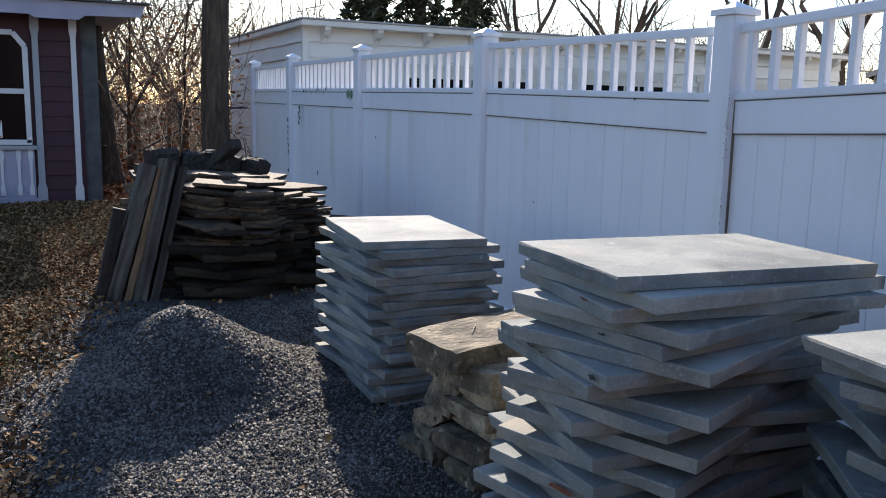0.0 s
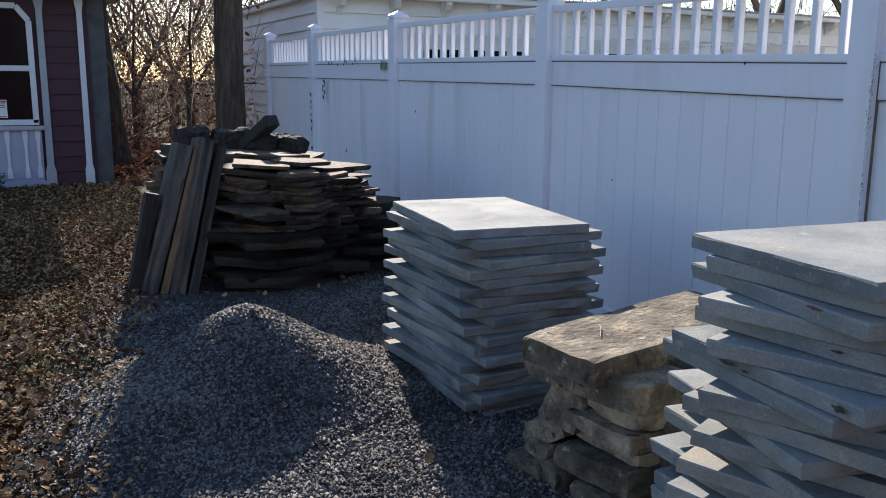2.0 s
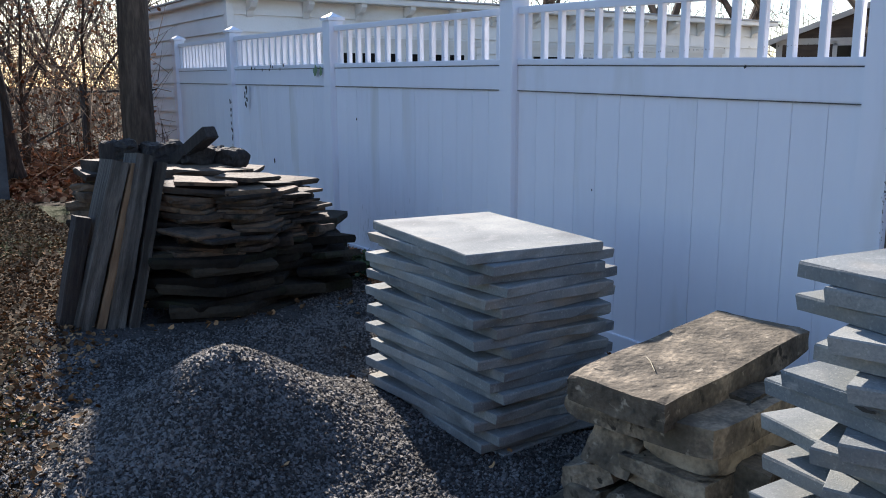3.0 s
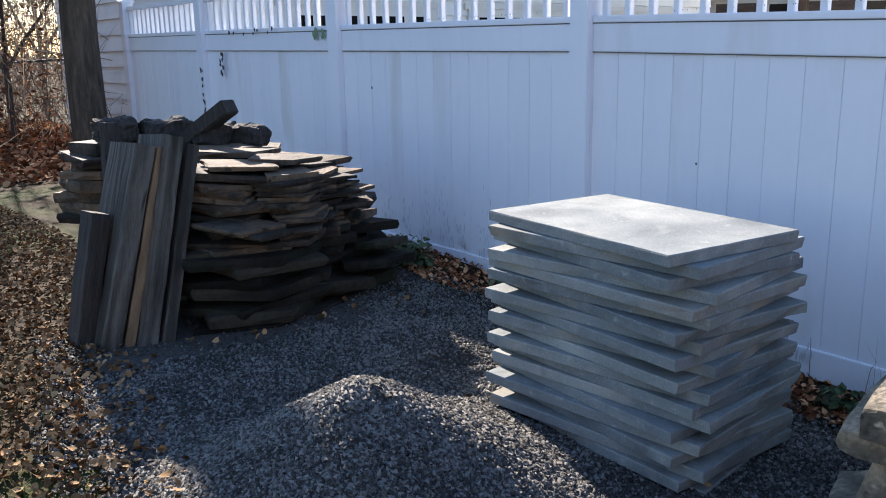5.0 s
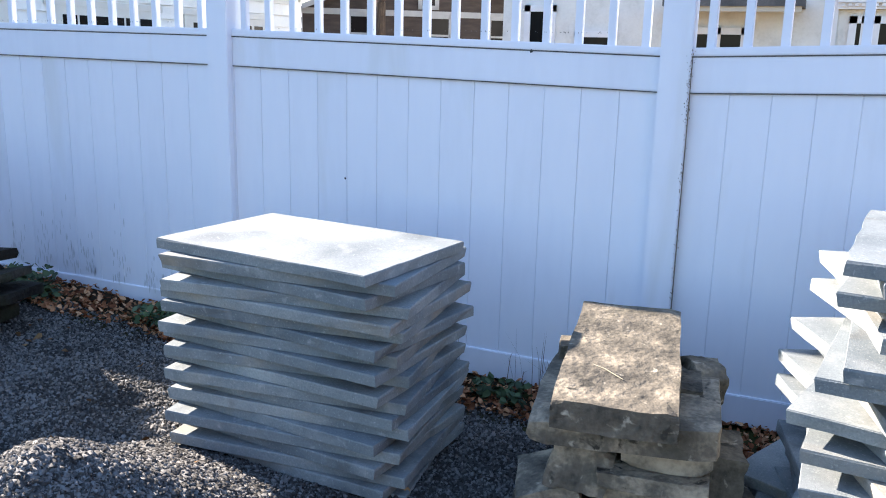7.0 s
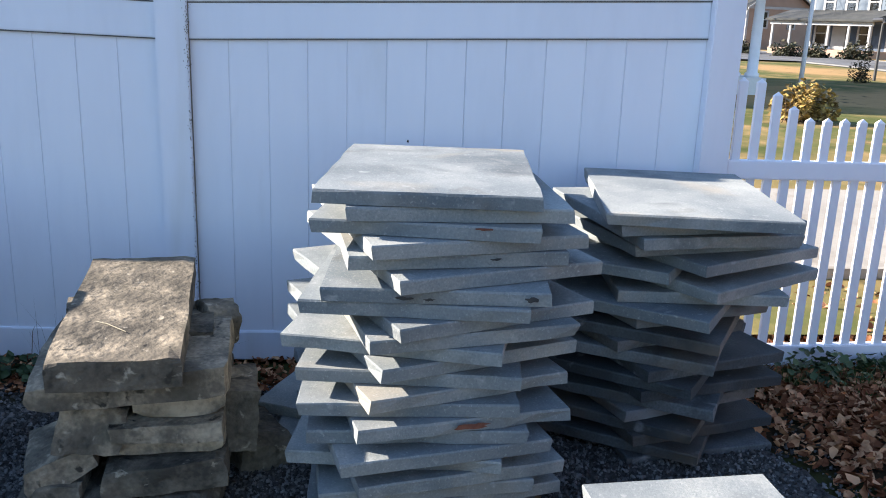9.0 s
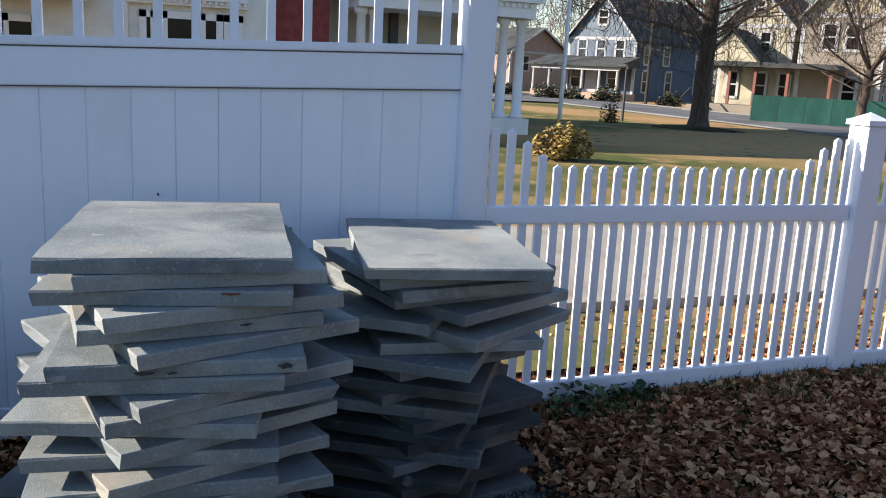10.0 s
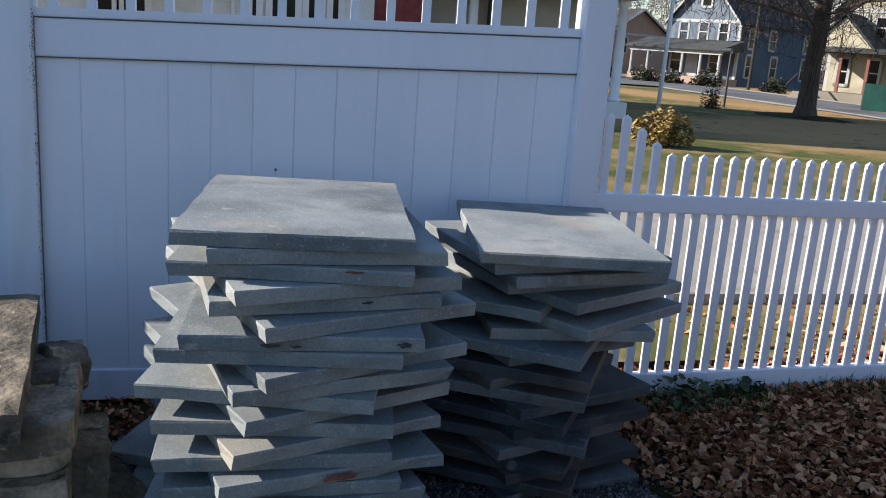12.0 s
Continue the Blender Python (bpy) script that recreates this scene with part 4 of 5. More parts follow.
part("roof", bm, M["shingle"], house_e, "grey shingled roof edge")
part("roof_core", box(-2.6, HY + 0.1, 2.8, 2.5, HY + 3.6, 3.5), M["shingle"], house_e)


# ---- the long white garage behind the fence ----
gar = empty("garage", 12, 17, 0.1, "long white clapboard garage with bracketed eaves", "garage")
GX0, GX1, GY0, GY1, GH = 5.64, 18.3, 13.6, 19.0, 2.78
part("body", box(GX0 + 0.04, GY0 + 0.04, -0.1, GX1 - 0.02, GY1, GH), M["white_paint"], gar)
for i in range(11):
    z0 = 0.05 + i * 0.25
    bm = bmesh.new()
    v = [bm.verts.new(p) for p in ((GX0, GY0, z0), (GX1, GY0, z0), (GX1, GY0 + 0.034, z0 + 0.25), (GX0, GY0 + 0.034, z0 + 0.25), (GX0, GY0 + 0.03, z0), (GX1, GY0 + 0.03, z0))]
    bm.faces.new((v[0], v[1], v[2], v[3]))
    bm.faces.new((v[1], v[0], v[4], v[5]))
    part("clapboard", bm, M["white_paint"], gar)
    bm = bmesh.new()
    v = [bm.verts.new(p) for p in ((GX0, GY1, z0), (GX0, GY0, z0), (GX0 + 0.034, GY0, z0 + 0.25), (GX0 + 0.034, GY1, z0 + 0.25), (GX0 + 0.03, GY1, z0), (GX0 + 0.03, GY0, z0))]
    bm.faces.new((v[0], v[1], v[2], v[3]))
    bm.faces.new((v[1], v[0], v[4], v[5]))
    part("clapboard", bm, M["white_paint"], gar)
part("corner_board", box(GX0 - 0.012, GY0 - 0.012, 0, GX0 + 0.1, GY0 + 0.1, GH), M["white_paint"], gar)
part("eave", box(GX0 - 0.1, GY0 - 0.28, GH, GX1 + 0.2, GY1 + 0.1, GH + 0.09, bevel=0.01), M["white_paint"], gar)
part("roof", box(GX0 - 0.13, GY0 - 0.31, GH + 0.094, GX1 + 0.23, GY1 + 0.13, GH + 0.12), M["trim_grey"], gar, "flat roof edge with grey metal flashing")
for i in range(14):
    x = GX0 + 0.35 + i * 0.92
    bm = bmesh.new()
    prism(bm, [(0, 0), (-0.23, 0), (-0.23, -0.05), (-0.16, -0.13), (-0.06, -0.17), (0, -0.26)], -0.05, 0.05, pose(x, GY0, GH, 0, 0, 90))
    bmesh.ops.recalc_face_normals(bm, faces=bm.faces[:])
    part("bracket", bm, M["white_paint"], gar)
for x0, x1 in ((7.2, 10.2), (10.9, 13.4), (14.1, 16.9)):
    door = part("door", box(x0, GY0 - 0.03, 0.0, x1, GY0 - 0.004, 2.16), M["beige_paint"], gar, "beige overhead garage door with small panes")
    for k in range(6):
        a = x0 + 0.25 + k * (x1 - x0 - 0.4) / 6
        part("pane", box(a, GY0 - 0.036, 1.86, a + 0.3, GY0 - 0.031, 2.02), M["glass"], door)
    part("door_head", box(x0 - 0.08, GY0 - 0.045, 2.16, x1 + 0.08, GY0 - 0.004, 2.26), M["beige_paint"], door)


# ---- houses ----
def house_window(e, x, y, z, w, h, m, frame_mat, panes=2):
    """A sash window on a wall whose outside faces local -y."""
    win = part("window", box(x - w / 2, y - 0.02, z, x + w / 2, y + 0.02, z + h, m), M["glass"], e)
    for a, b in (((x - w / 2, z), (x - w / 2, z + h)), ((x + w / 2, z), (x + w / 2, z + h)), ((x - w / 2, z), (x + w / 2, z)), ((x - w / 2, z + h), (x + w / 2, z + h)), ((x - w / 2, z + h / 2), (x + w / 2, z + h / 2))):
        hb = 0.07 if a[1] != b[1] or abs(a[1] - z - h / 2) > 0.01 else 0.035
        lo, hi = (min(a[0], b[0]) - hb, min(a[1], b[1]) - hb), (max(a[0], b[0]) + hb, max(a[1], b[1]) + hb)
        part("frame", box(lo[0], y - 0.06, lo[1], hi[0], y + 0.01, hi[1], m), frame_mat, win)
    return win


def gable_house(name, m, w, d, h, ridge, wall, gable, roof, trim, label, windows=(), side_windows=(), porch=None, face=None):
    """Front faces local -y, gable on the front; windows: (x, z, w, h) on the front, (y, z, w, h) on both long sides."""
    c = m.translation
    e = empty(name, c.x, c.y, c.z, label, "house")
    part("wall", box(-w / 2, 0, -0.5, w / 2, d, h, m), wall, e)
    bm = bmesh.new()
    prism(bm, [(-w / 2, h), (w / 2, h), (0, h + ridge)], 0.01, d - 0.01, m)
    bmesh.ops.recalc_face_normals(bm, faces=bm.faces[:])
    part("gable", bm, gable, e)
    s = math.atan2(ridge, w / 2)
    ln = math.hypot(w / 2, ridge) + 0.35
    for sg in (-1, 1):
        bm = bmesh.new()
        prism(bm, [(0, ridge + h + 0.02), (sg * ln * math.cos(s), ridge + h + 0.02 - ln * math.sin(s)), (sg * ln * math.cos(s), ridge + h + 0.16 - ln * math.sin(s)), (0, ridge + h + 0.17)], -0.35, d + 0.3, m)
        bmesh.ops.recalc_face_normals(bm, faces=bm.faces[:])
        part("roof", bm, roof, e)
        bm = bmesh.new()
        prism(bm, [(0, ridge + h - 0.02), (sg * ln * math.cos(s), ridge + h - 0.02 - ln * math.sin(s)), (sg * ln * math.cos(s), ridge + h + 0.15 - ln * math.sin(s)), (0, ridge + h + 0.16)], -0.4, -0.352, m)
        bmesh.ops.recalc_face_normals(bm, faces=bm.faces[:])
        part("bargeboard", bm, trim, e)
    part("band", box(-w / 2 - 0.03, -0.05, h - 0.12, w / 2 + 0.03, 0.0, h + 0.08, m), trim, e)
    if face is not None:
        part("front_wall", box(-w / 2 + 0.02, -0.02, 2.2, w / 2 - 0.02, -0.003, h - 0.13, m), face, e)
    for sx in (-1, 1):
        part("corner_board", box(sx * w / 2 - 0.1, -0.03, -0.4, sx * w / 2 + 0.1, 0.1, h, m), trim, e)
    for x, z, ww, hh in windows:
        house_window(e, x, 0.0, z, ww, hh, m, trim)
    for sg in (-1, 1):
        ms = m @ pose(sg * w / 2, d / 2, 0, 0, 0, 90 * sg)
        for y, z, ww, hh in side_windows:
            house_window(e, y, 0.0, z, ww, hh, ms, trim)
    if porch:
        x0, x1, depth, ph, cols, cmat = porch
        part("porch_floor", box(x0, -depth, -0.3, x1, -0.02, 0.55, m), M["brown_siding"], e)
        bm = bmesh.new()
        prism(bm, [(0.0, ph + 0.75), (-depth - 0.3, ph + 0.12), (-depth - 0.3, ph), (0.0, ph)], x0 - 0.2, x1 + 0.2, m @ Matrix(((0, 1, 0, 0), (1, 0, 0, 0), (0, 0, 1, 0), (0, 0, 0, 1))))
        bmesh.ops.recalc_face_normals(bm, faces=bm.faces[:])
        part("porch_roof", bm, roof, e)
        part("porch_beam", box(x0, -depth, ph - 0.25, x1, -depth + 0.2, ph - 0.01, m), trim, e)
        for k in range(cols):
            x = x0 + 0.15 + (x1 - x0 - 0.3) * k / (cols - 1)
            bm = bmesh.new()
            tube(bm, [(x, -depth + 0.12, 0.55), (x, -depth + 0.12, ph - 0.25)], [0.11, 0.09], 8)
            bm.transform(m)
            part("porch_column", bm, cmat, e)
        part("porch_door", box((x0 + x1) / 2 - 0.5, -0.04, 0.55, (x0 + x1) / 2 + 0.5, -0.003, 2.65, m), trim, e)
    return e


# the white neighbour with its long facade and pillared porch
nb = empty("white_house", 23, 2, 0.0, "white stucco house with a brick corner and pillared porch", "house")
part("wall", box(20.0, -0.9, -0.5, 28, 9.2, 7.2), M["stucco"], nb)
part("brick_wall", box(20.3, -2.2, -0.5, 28, -0.9, 7.2), M["red_brick"], nb, "dark red brick corner")
part("porch_wall", box(21.6, -6.6, -0.5, 28, -2.2, 7.2), M["tan_wall"], nb)
mw = pose(20.0, 0, 0, 0, 0, -90)
for y, z, w, h in ((1.68, 1.2, 0.22, 1.2), (1.06, 1.2, 0.62, 1.2), (0.42, 1.2, 0.36, 1.2), (-0.05, 1.2, 0.26, 1.2), (4.1, 1.0, 0.55, 1.15), (4.72, 1.0, 0.5, 1.15), (7.0, 0.3, 0.8, 1.75), (8.3, 1.0, 0.6, 1.6)):
    house_window(nb, -y, 0.0, z, w, h, mw, M["trim_white"])
part("window_cornice", box(19.72, -0.35, 2.72, 20.0, 2.1, 2.85), M["trim_white"], nb)
part("window_cornice", box(19.8, -0.35, 2.6, 20.0, 2.1, 2.72), M["trim_white"], nb)
for k in range(20):
    part("dentil", box(19.74, -0.3 + k * 0.12, 2.65, 19.8, -0.24 + k * 0.12, 2.715), M["trim_white"], nb)
part("side_porch_roof", box(18.9, 2.7, 2.6, 20.0, 5.4, 2.75), M["shingle"], nb)
part("side_porch_beam", box(18.95, 2.75, 2.5, 19.1, 5.35, 2.6), M["tan_wall"], nb)
part("drain_pipe", box(19.9, 2.08, 0, 19.98, 2.16, 7), M["trim_white"], nb)
bm = bmesh.new()
prism(bm, [(-2.3, 3.2), (2.3, 3.2), (2.3, 3.35), (0, 3.9), (-2.3, 3.35)], -0.3, 2.2, pose(19.8, -4.85, 0.0, 0, 0, -90))
bmesh.ops.recalc_face_normals(bm, faces=bm.faces[:])
part("porch_roof", bm, M["trim_white"], nb)
part("porch_entablature", box(19.6, -7.0, 2.85, 21.9, -2.7, 3.2), M["trim_white"], nb)
for k in range(26):
    part("dentil", box(19.56, -6.9 + k * 0.16, 3.08, 19.6, -6.82 + k * 0.16, 3.18), M["trim_white"], nb)
part("porch_base", box(19.6, -7.0, -0.4, 21.6, -2.6, 0.5), M["stucco"], nb)
for x, y in ((19.95, -6.35), (19.95, -6.8), (19.95, -2.85), (19.95, -3.15)):
    bm = bmesh.new()
    tube(bm, [(x, y, 0.5), (x, y, 0.58), (x, y, 0.62), (x, y, 1.6), (x, y, 2.68), (x, y, 2.72), (x, y, 2.85)], [0.17, 0.17, 0.125, 0.12, 0.1, 0.15, 0.16], 14)
    part("porch_column", bm, M["trim_white"], nb, shade=True)
part("porch_post", box(21.2, -4.1, 0.5, 21.4, -3.9, 2.85), M["dark_metal"], nb)
bm = bmesh.new()
prism(bm, [(-5.6, 7.2), (5.6, 7.2), (0, 10)], -0.3, 8.3, pose(20.0, 3.6, 0, 0, 0, -90))
bmesh.ops.recalc_face_normals(bm, faces=bm.faces[:])
part("roof", bm, M["shingle"], nb)

gable_house("blue_house", pose(55.1, -29.0, 0, 0, 0, 205), 5.6, 11, 4.3, 3.0, M["blue_siding"], M["pale_siding"], M["house_roof"], M["house_trim"], "blue two-storey house with a pale gable and white porch", [(-1.6, 2.9, 0.75, 1.3), (0, 2.9, 0.75, 1.3), (1.6, 2.9, 0.75, 1.3), (0, 5.2, 0.8, 1.0), (-2.0, 0.8, 0.9, 1.5), (1.2, 0.8, 0.9, 1.5)], [(-4, 2.6, 0.8, 1.3), (-1.5, 2.6, 0.8, 1.3), (-4, 0.7, 0.8, 1.5), (-1, 0.7, 0.8, 1.5), (3, 0.7, 0.8, 1.5), (3, 2.6, 0.8, 1.3)], (-4.4, 3.1, 2.2, 2.3, 6, M["house_trim"]), M["pale_siding"])
gable_house("brown_house", pose(70, -31.5, 0, 0, 0, -75), 6.5, 8, 3.4, 2.0, M["brown_siding"], M["brown_siding"], M["house_roof"], M["house_trim"], "small brown-shingled house across the street", [(-1.6, 1.8, 0.7, 1.3), (1.2, 1.8, 0.7, 1.3)], [(0, 1.6, 0.7, 1.3)])
gable_house("cream_house", pose(39.2, -29.3, 0, 0, 0, 215), 3.6, 9, 4.7, 1.9, M["cream_siding"], M["cream_siding"], M["house_roof"], M["house_trim"], "cream clapboard house with a steep gable and porch", [(-0.5, 3.3, 0.6, 1.1), (0.45, 3.3, 0.6, 1.1), (0, 5.3, 0.5, 0.7), (-0.9, 0.9, 0.5, 1.2)], [(-2, 3.0, 0.7, 1.3), (1, 3.0, 0.7, 1.3), (-2, 0.8, 0.7, 1.3)])
gable_house("tan_house", pose(35.2, -31.2, 0, 0, 0, 215), 3.8, 9, 5.2, 2.3, M["tan_siding"], M["cream_siding"], M["house_roof"], M["house_trim"], "tan clapboard house with a tall gable", [(-0.6, 3.5, 0.7, 1.3), (0.5, 3.5, 0.7, 1.3), (0.6, 0.8, 0.7, 1.4), (0, 5.8, 0.5, 0.7)], [(-3, 3.2, 0.7, 1.3), (-3, 0.8, 0.7, 1.3), (0, 0.8, 0.7, 1.3)])
gable_house("brown_neighbour_house", pose(29.1, 15.2, 0, 0, 0, -58), 9, 8, 2.9, 1.7, M["dark_siding"], M["dark_siding"], M["house_roof"], M["house_trim"], "dark brown house seen over the fence beyond the garage", [(-2.4, 1.5, 0.8, 1.3), (0.4, 1.5, 0.8, 1.3), (2.6, 1.5, 0.8, 1.3), (0, 3.1, 0.6, 0.8)])
pc = empty("house_porch", 36.5, -29, 0, "brown-posted porch with a front gable between two houses", "porch")
mp_ = pose(37.0, -28.6, 0, 0, 0, 215)
part("floor", box(-3.1, -0.6, -0.3, 3.2, 1.8, 0.55, mp_), M["tan_siding"], pc)
bm = bmesh.new()
prism(bm, [(-3.4, 2.5), (3.4, 2.5), (3.2, 2.75), (-3.2, 2.75)], -0.9, 2.0, mp_)
bmesh.ops.recalc_face_normals(bm, faces=bm.faces[:])
part("roof", bm, M["house_roof"], pc)
bm = bmesh.new()
prism(bm, [(-3.3, 2.75), (-0.5, 2.75), (-1.9, 4.2)], -0.8, -0.72, mp_)
bmesh.ops.recalc_face_normals(bm, faces=bm.faces[:])
part("gable", bm, M["cream_siding"], pc)
for sg in (-1, 1):
    bm = bmesh.new()
    prism(bm, [(-1.9, 4.3), (-1.9 + sg * 1.6, 2.62), (-1.9 + sg * 1.6, 2.74), (-1.9, 4.42)], -0.95, 2.2, mp_)
    bmesh.ops.recalc_face_normals(bm, faces=bm.faces[:])
    part("gable_roof", bm, M["house_roof"], pc)
for x in (-3.0, -1.9, -0.6, 1.0, 3.0):
    part("post", box(x - 0.07, -0.55, 0.55, x + 0.07, -0.41, 2.5, mp_), M["red_wood"], pc)
part("back_wall", box(-3.1, 1.7, 0.4, 3.2, 1.9, 2.6, mp_), M["cream_siding"], pc)
for x in (-2.4, -0.9, 0.3, 1.9):
    house_window(pc, x, 1.68, 0.9, 0.6, 1.4, mp_, M["house_trim"])
for k in range(4):
    part("step", box(-3.9 - 0.0, -0.6 - 0.28 * (k + 1), -0.3, -2.9, -0.6 - 0.28 * k, 0.45 - 0.13 * k, mp_), M["tan_siding"], pc)
for x in (-3.9, -2.9):
    part("stair_rail", beam(mp_ @ Vector((x, -0.5, 1.3)), mp_ @ Vector((x, -1.8, 0.75)), 0.06, 0.08), M["dark_wood"], pc)

gf = empty("green_fence", 29.7, -24.4, 0.0, "fence draped with dark green windscreen fabric", "fence")
ga, gb = Vector((30.5, -22.4, 0)), Vector((26.6, -27.2, 0))
for k in range(6):
    p, q = ga.lerp(gb, k / 6), ga.lerp(gb, (k + 1) / 6 - 0.002)
    part("screen", beam((p.x, p.y, 0.62), (q.x, q.y, 0.62), 0.03, 1.16), M["green_mesh"], gf)
    part("post", beam((p.x + 0.12, p.y - 0.1, -0.2), (p.x + 0.12, p.y - 0.1, 1.25), 0.06, 0.06, up=(1, 0, 0)), M["dark_metal"], gf)


# ---- street and lawns beyond the picket fence ----
def flat_patch(name, x0, y0, x1, y1, z, mat, label, category, step=1.5):
    return tagged(sheet(name, np.arange(x0, x1 + step, step), np.arange(y0, y1 + step, step), lambda x, y: z + 0.02 * noise.noise(Vector((x * 0.2, y * 0.2, 9))), mat), label, category, kind="structure")


lawn = sheet("lawn", np.arange(4.5, 130, 1.2), np.arange(-19.2, 12, 1.2), lambda x, y: max(ground_z(x, y), 0) + 0.02 + 0.1 * smooth(5, 12, x), M["lawn"])
tagged(lawn, "patchy winter lawn, half green and half straw-coloured", "lawn", kind="structure")
flat_patch("lawn_far", 10, -60, 130, -26.6, 0.1, M["lawn"], "winter lawn across the street", "lawn")
flat_patch("footpath", 5.5, -19.0, 8.2, 6.2, 0.088, M["path"], "pale dusty concrete path beyond the picket fence", "path", 0.9)
tagged(part("path_edge", beam((5.5, -19, 0.02), (5.5, 6.2, 0.02), 0.05, 0.15), M["path"]), "low concrete edge of the path", "kerb", kind="structure")
flat_patch("road", -60, -26.4, 130, -19.3, 0.135, M["asphalt"], "pale grey asphalt street", "road")
flat_patch("road_side", 41.5, -19.2, 47.5, 60, 0.2, M["asphalt"], "pale grey asphalt side street", "road")
bed_rnd = random.Random(77)
bm = bmesh.new()
rim = [bm.verts.new((23.9 + (1.7 + bed_rnd.uniform(-0.3, 0.3)) * math.cos(k * math.tau / 26), -14.9 + (1.2 + bed_rnd.uniform(-0.2, 0.2)) * math.sin(k * math.tau / 26), 0.13)) for k in range(26)]
mid = bm.verts.new((23.7, -14.8, 0.27))
for k in range(26):
    bm.faces.new((rim[k], rim[(k + 1) % 26], mid))
tagged(part("garden_bed", bm, M["soil"], shade=True), "dark mulch mound round the street tree", "bed", kind="structure")
for a, b, z in (((-60, -19.25), (130, -19.25), 0.12), ((10, -26.5), (130, -26.5), 0.12)):
    kb = part("kerb", beam((a[0], a[1], z), (b[0], b[1], z), 0.14, 0.12), M["concrete"])
    tagged(kb, "pale concrete kerb along the street", "kerb", kind="structure")

fp = empty("flag_pole", 21.3, -8.7, 0.1, "slim white metal flag pole leaning slightly", "pole")
bm = bmesh.new()
tube(bm, [(21.3, -8.7, 0.0), (21.45, -8.8, 1.5), (22.3, -9.3, 7.0)], [0.06, 0.055, 0.035], 10)
part("shaft", bm, M["trim_white"], fp, shade=True)
bm = bmesh.new()
bmesh.ops.create_icosphere(bm, subdivisions=2, radius=0.09, matrix=Matrix.Translation((22.3, -9.3, 7.05)))
part("finial", bm, M["trim_white"], fp)
lp = empty("street_lamp", 27, -14.1, 0.1, "slim dark garden lamp post", "lamp post")
bm = bmesh.new()
tube(bm, [(27, -14.1, 0.0), (27, -14.1, 1.9)], [0.05, 0.04], 8)
part("shaft", bm, M["dark_metal"], lp)
bm = bmesh.new()
tube(bm, [(26.9, -14.1, 1.9), (27, -14.1, 2.02), (27.5, -14.1, 2.0)], [0.05, 0.06, 0.07], 8)
part("lamp_head", bm, M["dark_metal"], lp)
up_ = empty("utility_pole", 46.5, -27.5, 0, "brown wooden utility pole by the street", "pole")
bm = bmesh.new()
tube(bm, [(46.5, -27.5, -0.2), (46.5, -27.5, 9)], [0.1, 0.08], 9)
part("shaft", bm, M["dark_wood"], up_)
part("crossarm", beam((45.6, -27.5, 8.3), (47.4, -27.5, 8.3), 0.1, 0.12), M["dark_wood"], up_)


# ---- trees ----
def grow(bm, start, direction, length, radius, depth, rnd, sides, spread=0.55, up=0.25, shrink=0.68, bend=0.2):
    pts, rad = [start], [radius]
    d = direction.normalized()
    n = 4 if depth > 1 else 3
    for i in range(n):
        d = (d + Vector((rnd.uniform(-1, 1), rnd.uniform(-1, 1), rnd.uniform(-0.6, 1))) * bend * 0.5).normalized()
        pts.append(pts[-1] + d * length / n)
        rad.append(radius * (1 - 0.42 * (i + 1) / n))
    tube(bm, pts, rad, max(3, sides), caps=False)
    if depth <= 0:
        return
    kids = rnd.choice((3, 4)) if depth < 4 else rnd.choice((2, 3))
    for k in range(kids):
        i = rnd.randint(1, n) if k else n
        ax = Vector((rnd.uniform(-1, 1), rnd.uniform(-1, 1), rnd.uniform(-0.3, 0.6)))
        nd = (d * (1 - spread * 0.5) + ax * spread + Vector((0, 0, up))).normalized()
        grow(bm, pts[i], nd, length * shrink * rnd.uniform(0.75, 1.15), rad[i] * rnd.uniform(0.5, 0.72), depth - 1, rnd, sides - 1, spread, up, shrink, bend * 1.15)


def bare_tree(x, y, z, height, radius, depth, seed, label, lean=(0, 0), spread=0.55, forks=3, trunk=0.35, group="", mat="bark", up=0.25, limb=0.55, low=0):
    rnd = random.Random(seed)
    e = empty("tree", x, y, z, label, "tree", group)
    bm = bmesh.new()
    top = Vector((x + lean[0], y + lean[1], z + height * trunk))
    pts = [Vector((x, y, z - 0.15)), Vector((x, y, z + 0.08)), Vector((x, y, z + 0.35))]
    rad = [radius * 1.6, radius * 1.35, radius * 1.05]
    for k in range(1, 7):
        f = k / 6
        pts.append(Vector((x, y, z + 0.35)).lerp(top, f) + Vector((rnd.uniform(-1, 1), rnd.uniform(-1, 1), 0)) * radius * 0.12)
        rad.append(radius * (1.0 - 0.18 * f))
    tube(bm, pts, rad, 14, caps=False)
    for v in bm.verts:
        v.co += noise.noise_vector(v.co * 5) * radius * 0.06
    part("trunk", bm, M[mat], e, shade=True)
    bm = bmesh.new()
    for k in range(forks):
        a = k * math.tau / forks + rnd.uniform(-0.5, 0.5)
        d = Vector((math.cos(a) * spread, math.sin(a) * spread, 1.0))
        grow(bm, pts[-1] - Vector((0, 0, 0.1 * k * radius)), d, height * (1 - trunk) * 0.42, radius * limb, depth, rnd, 7, spread, up)
    for k in range(low):
        f = 0.55 + 0.45 * k / max(1, low)
        a = k * 2.4 + rnd.uniform(-0.4, 0.4)
        grow(bm, Vector((x, y, z + 0.35)).lerp(top, f), Vector((math.cos(a), math.sin(a), 0.25)), height * 0.26, radius * 0.2, 5, rnd, 6, 0.75, 0.0, 0.66, 0.3)
    part("crown", bm, M["twig"], e, "bare twiggy winter crown")
    return e


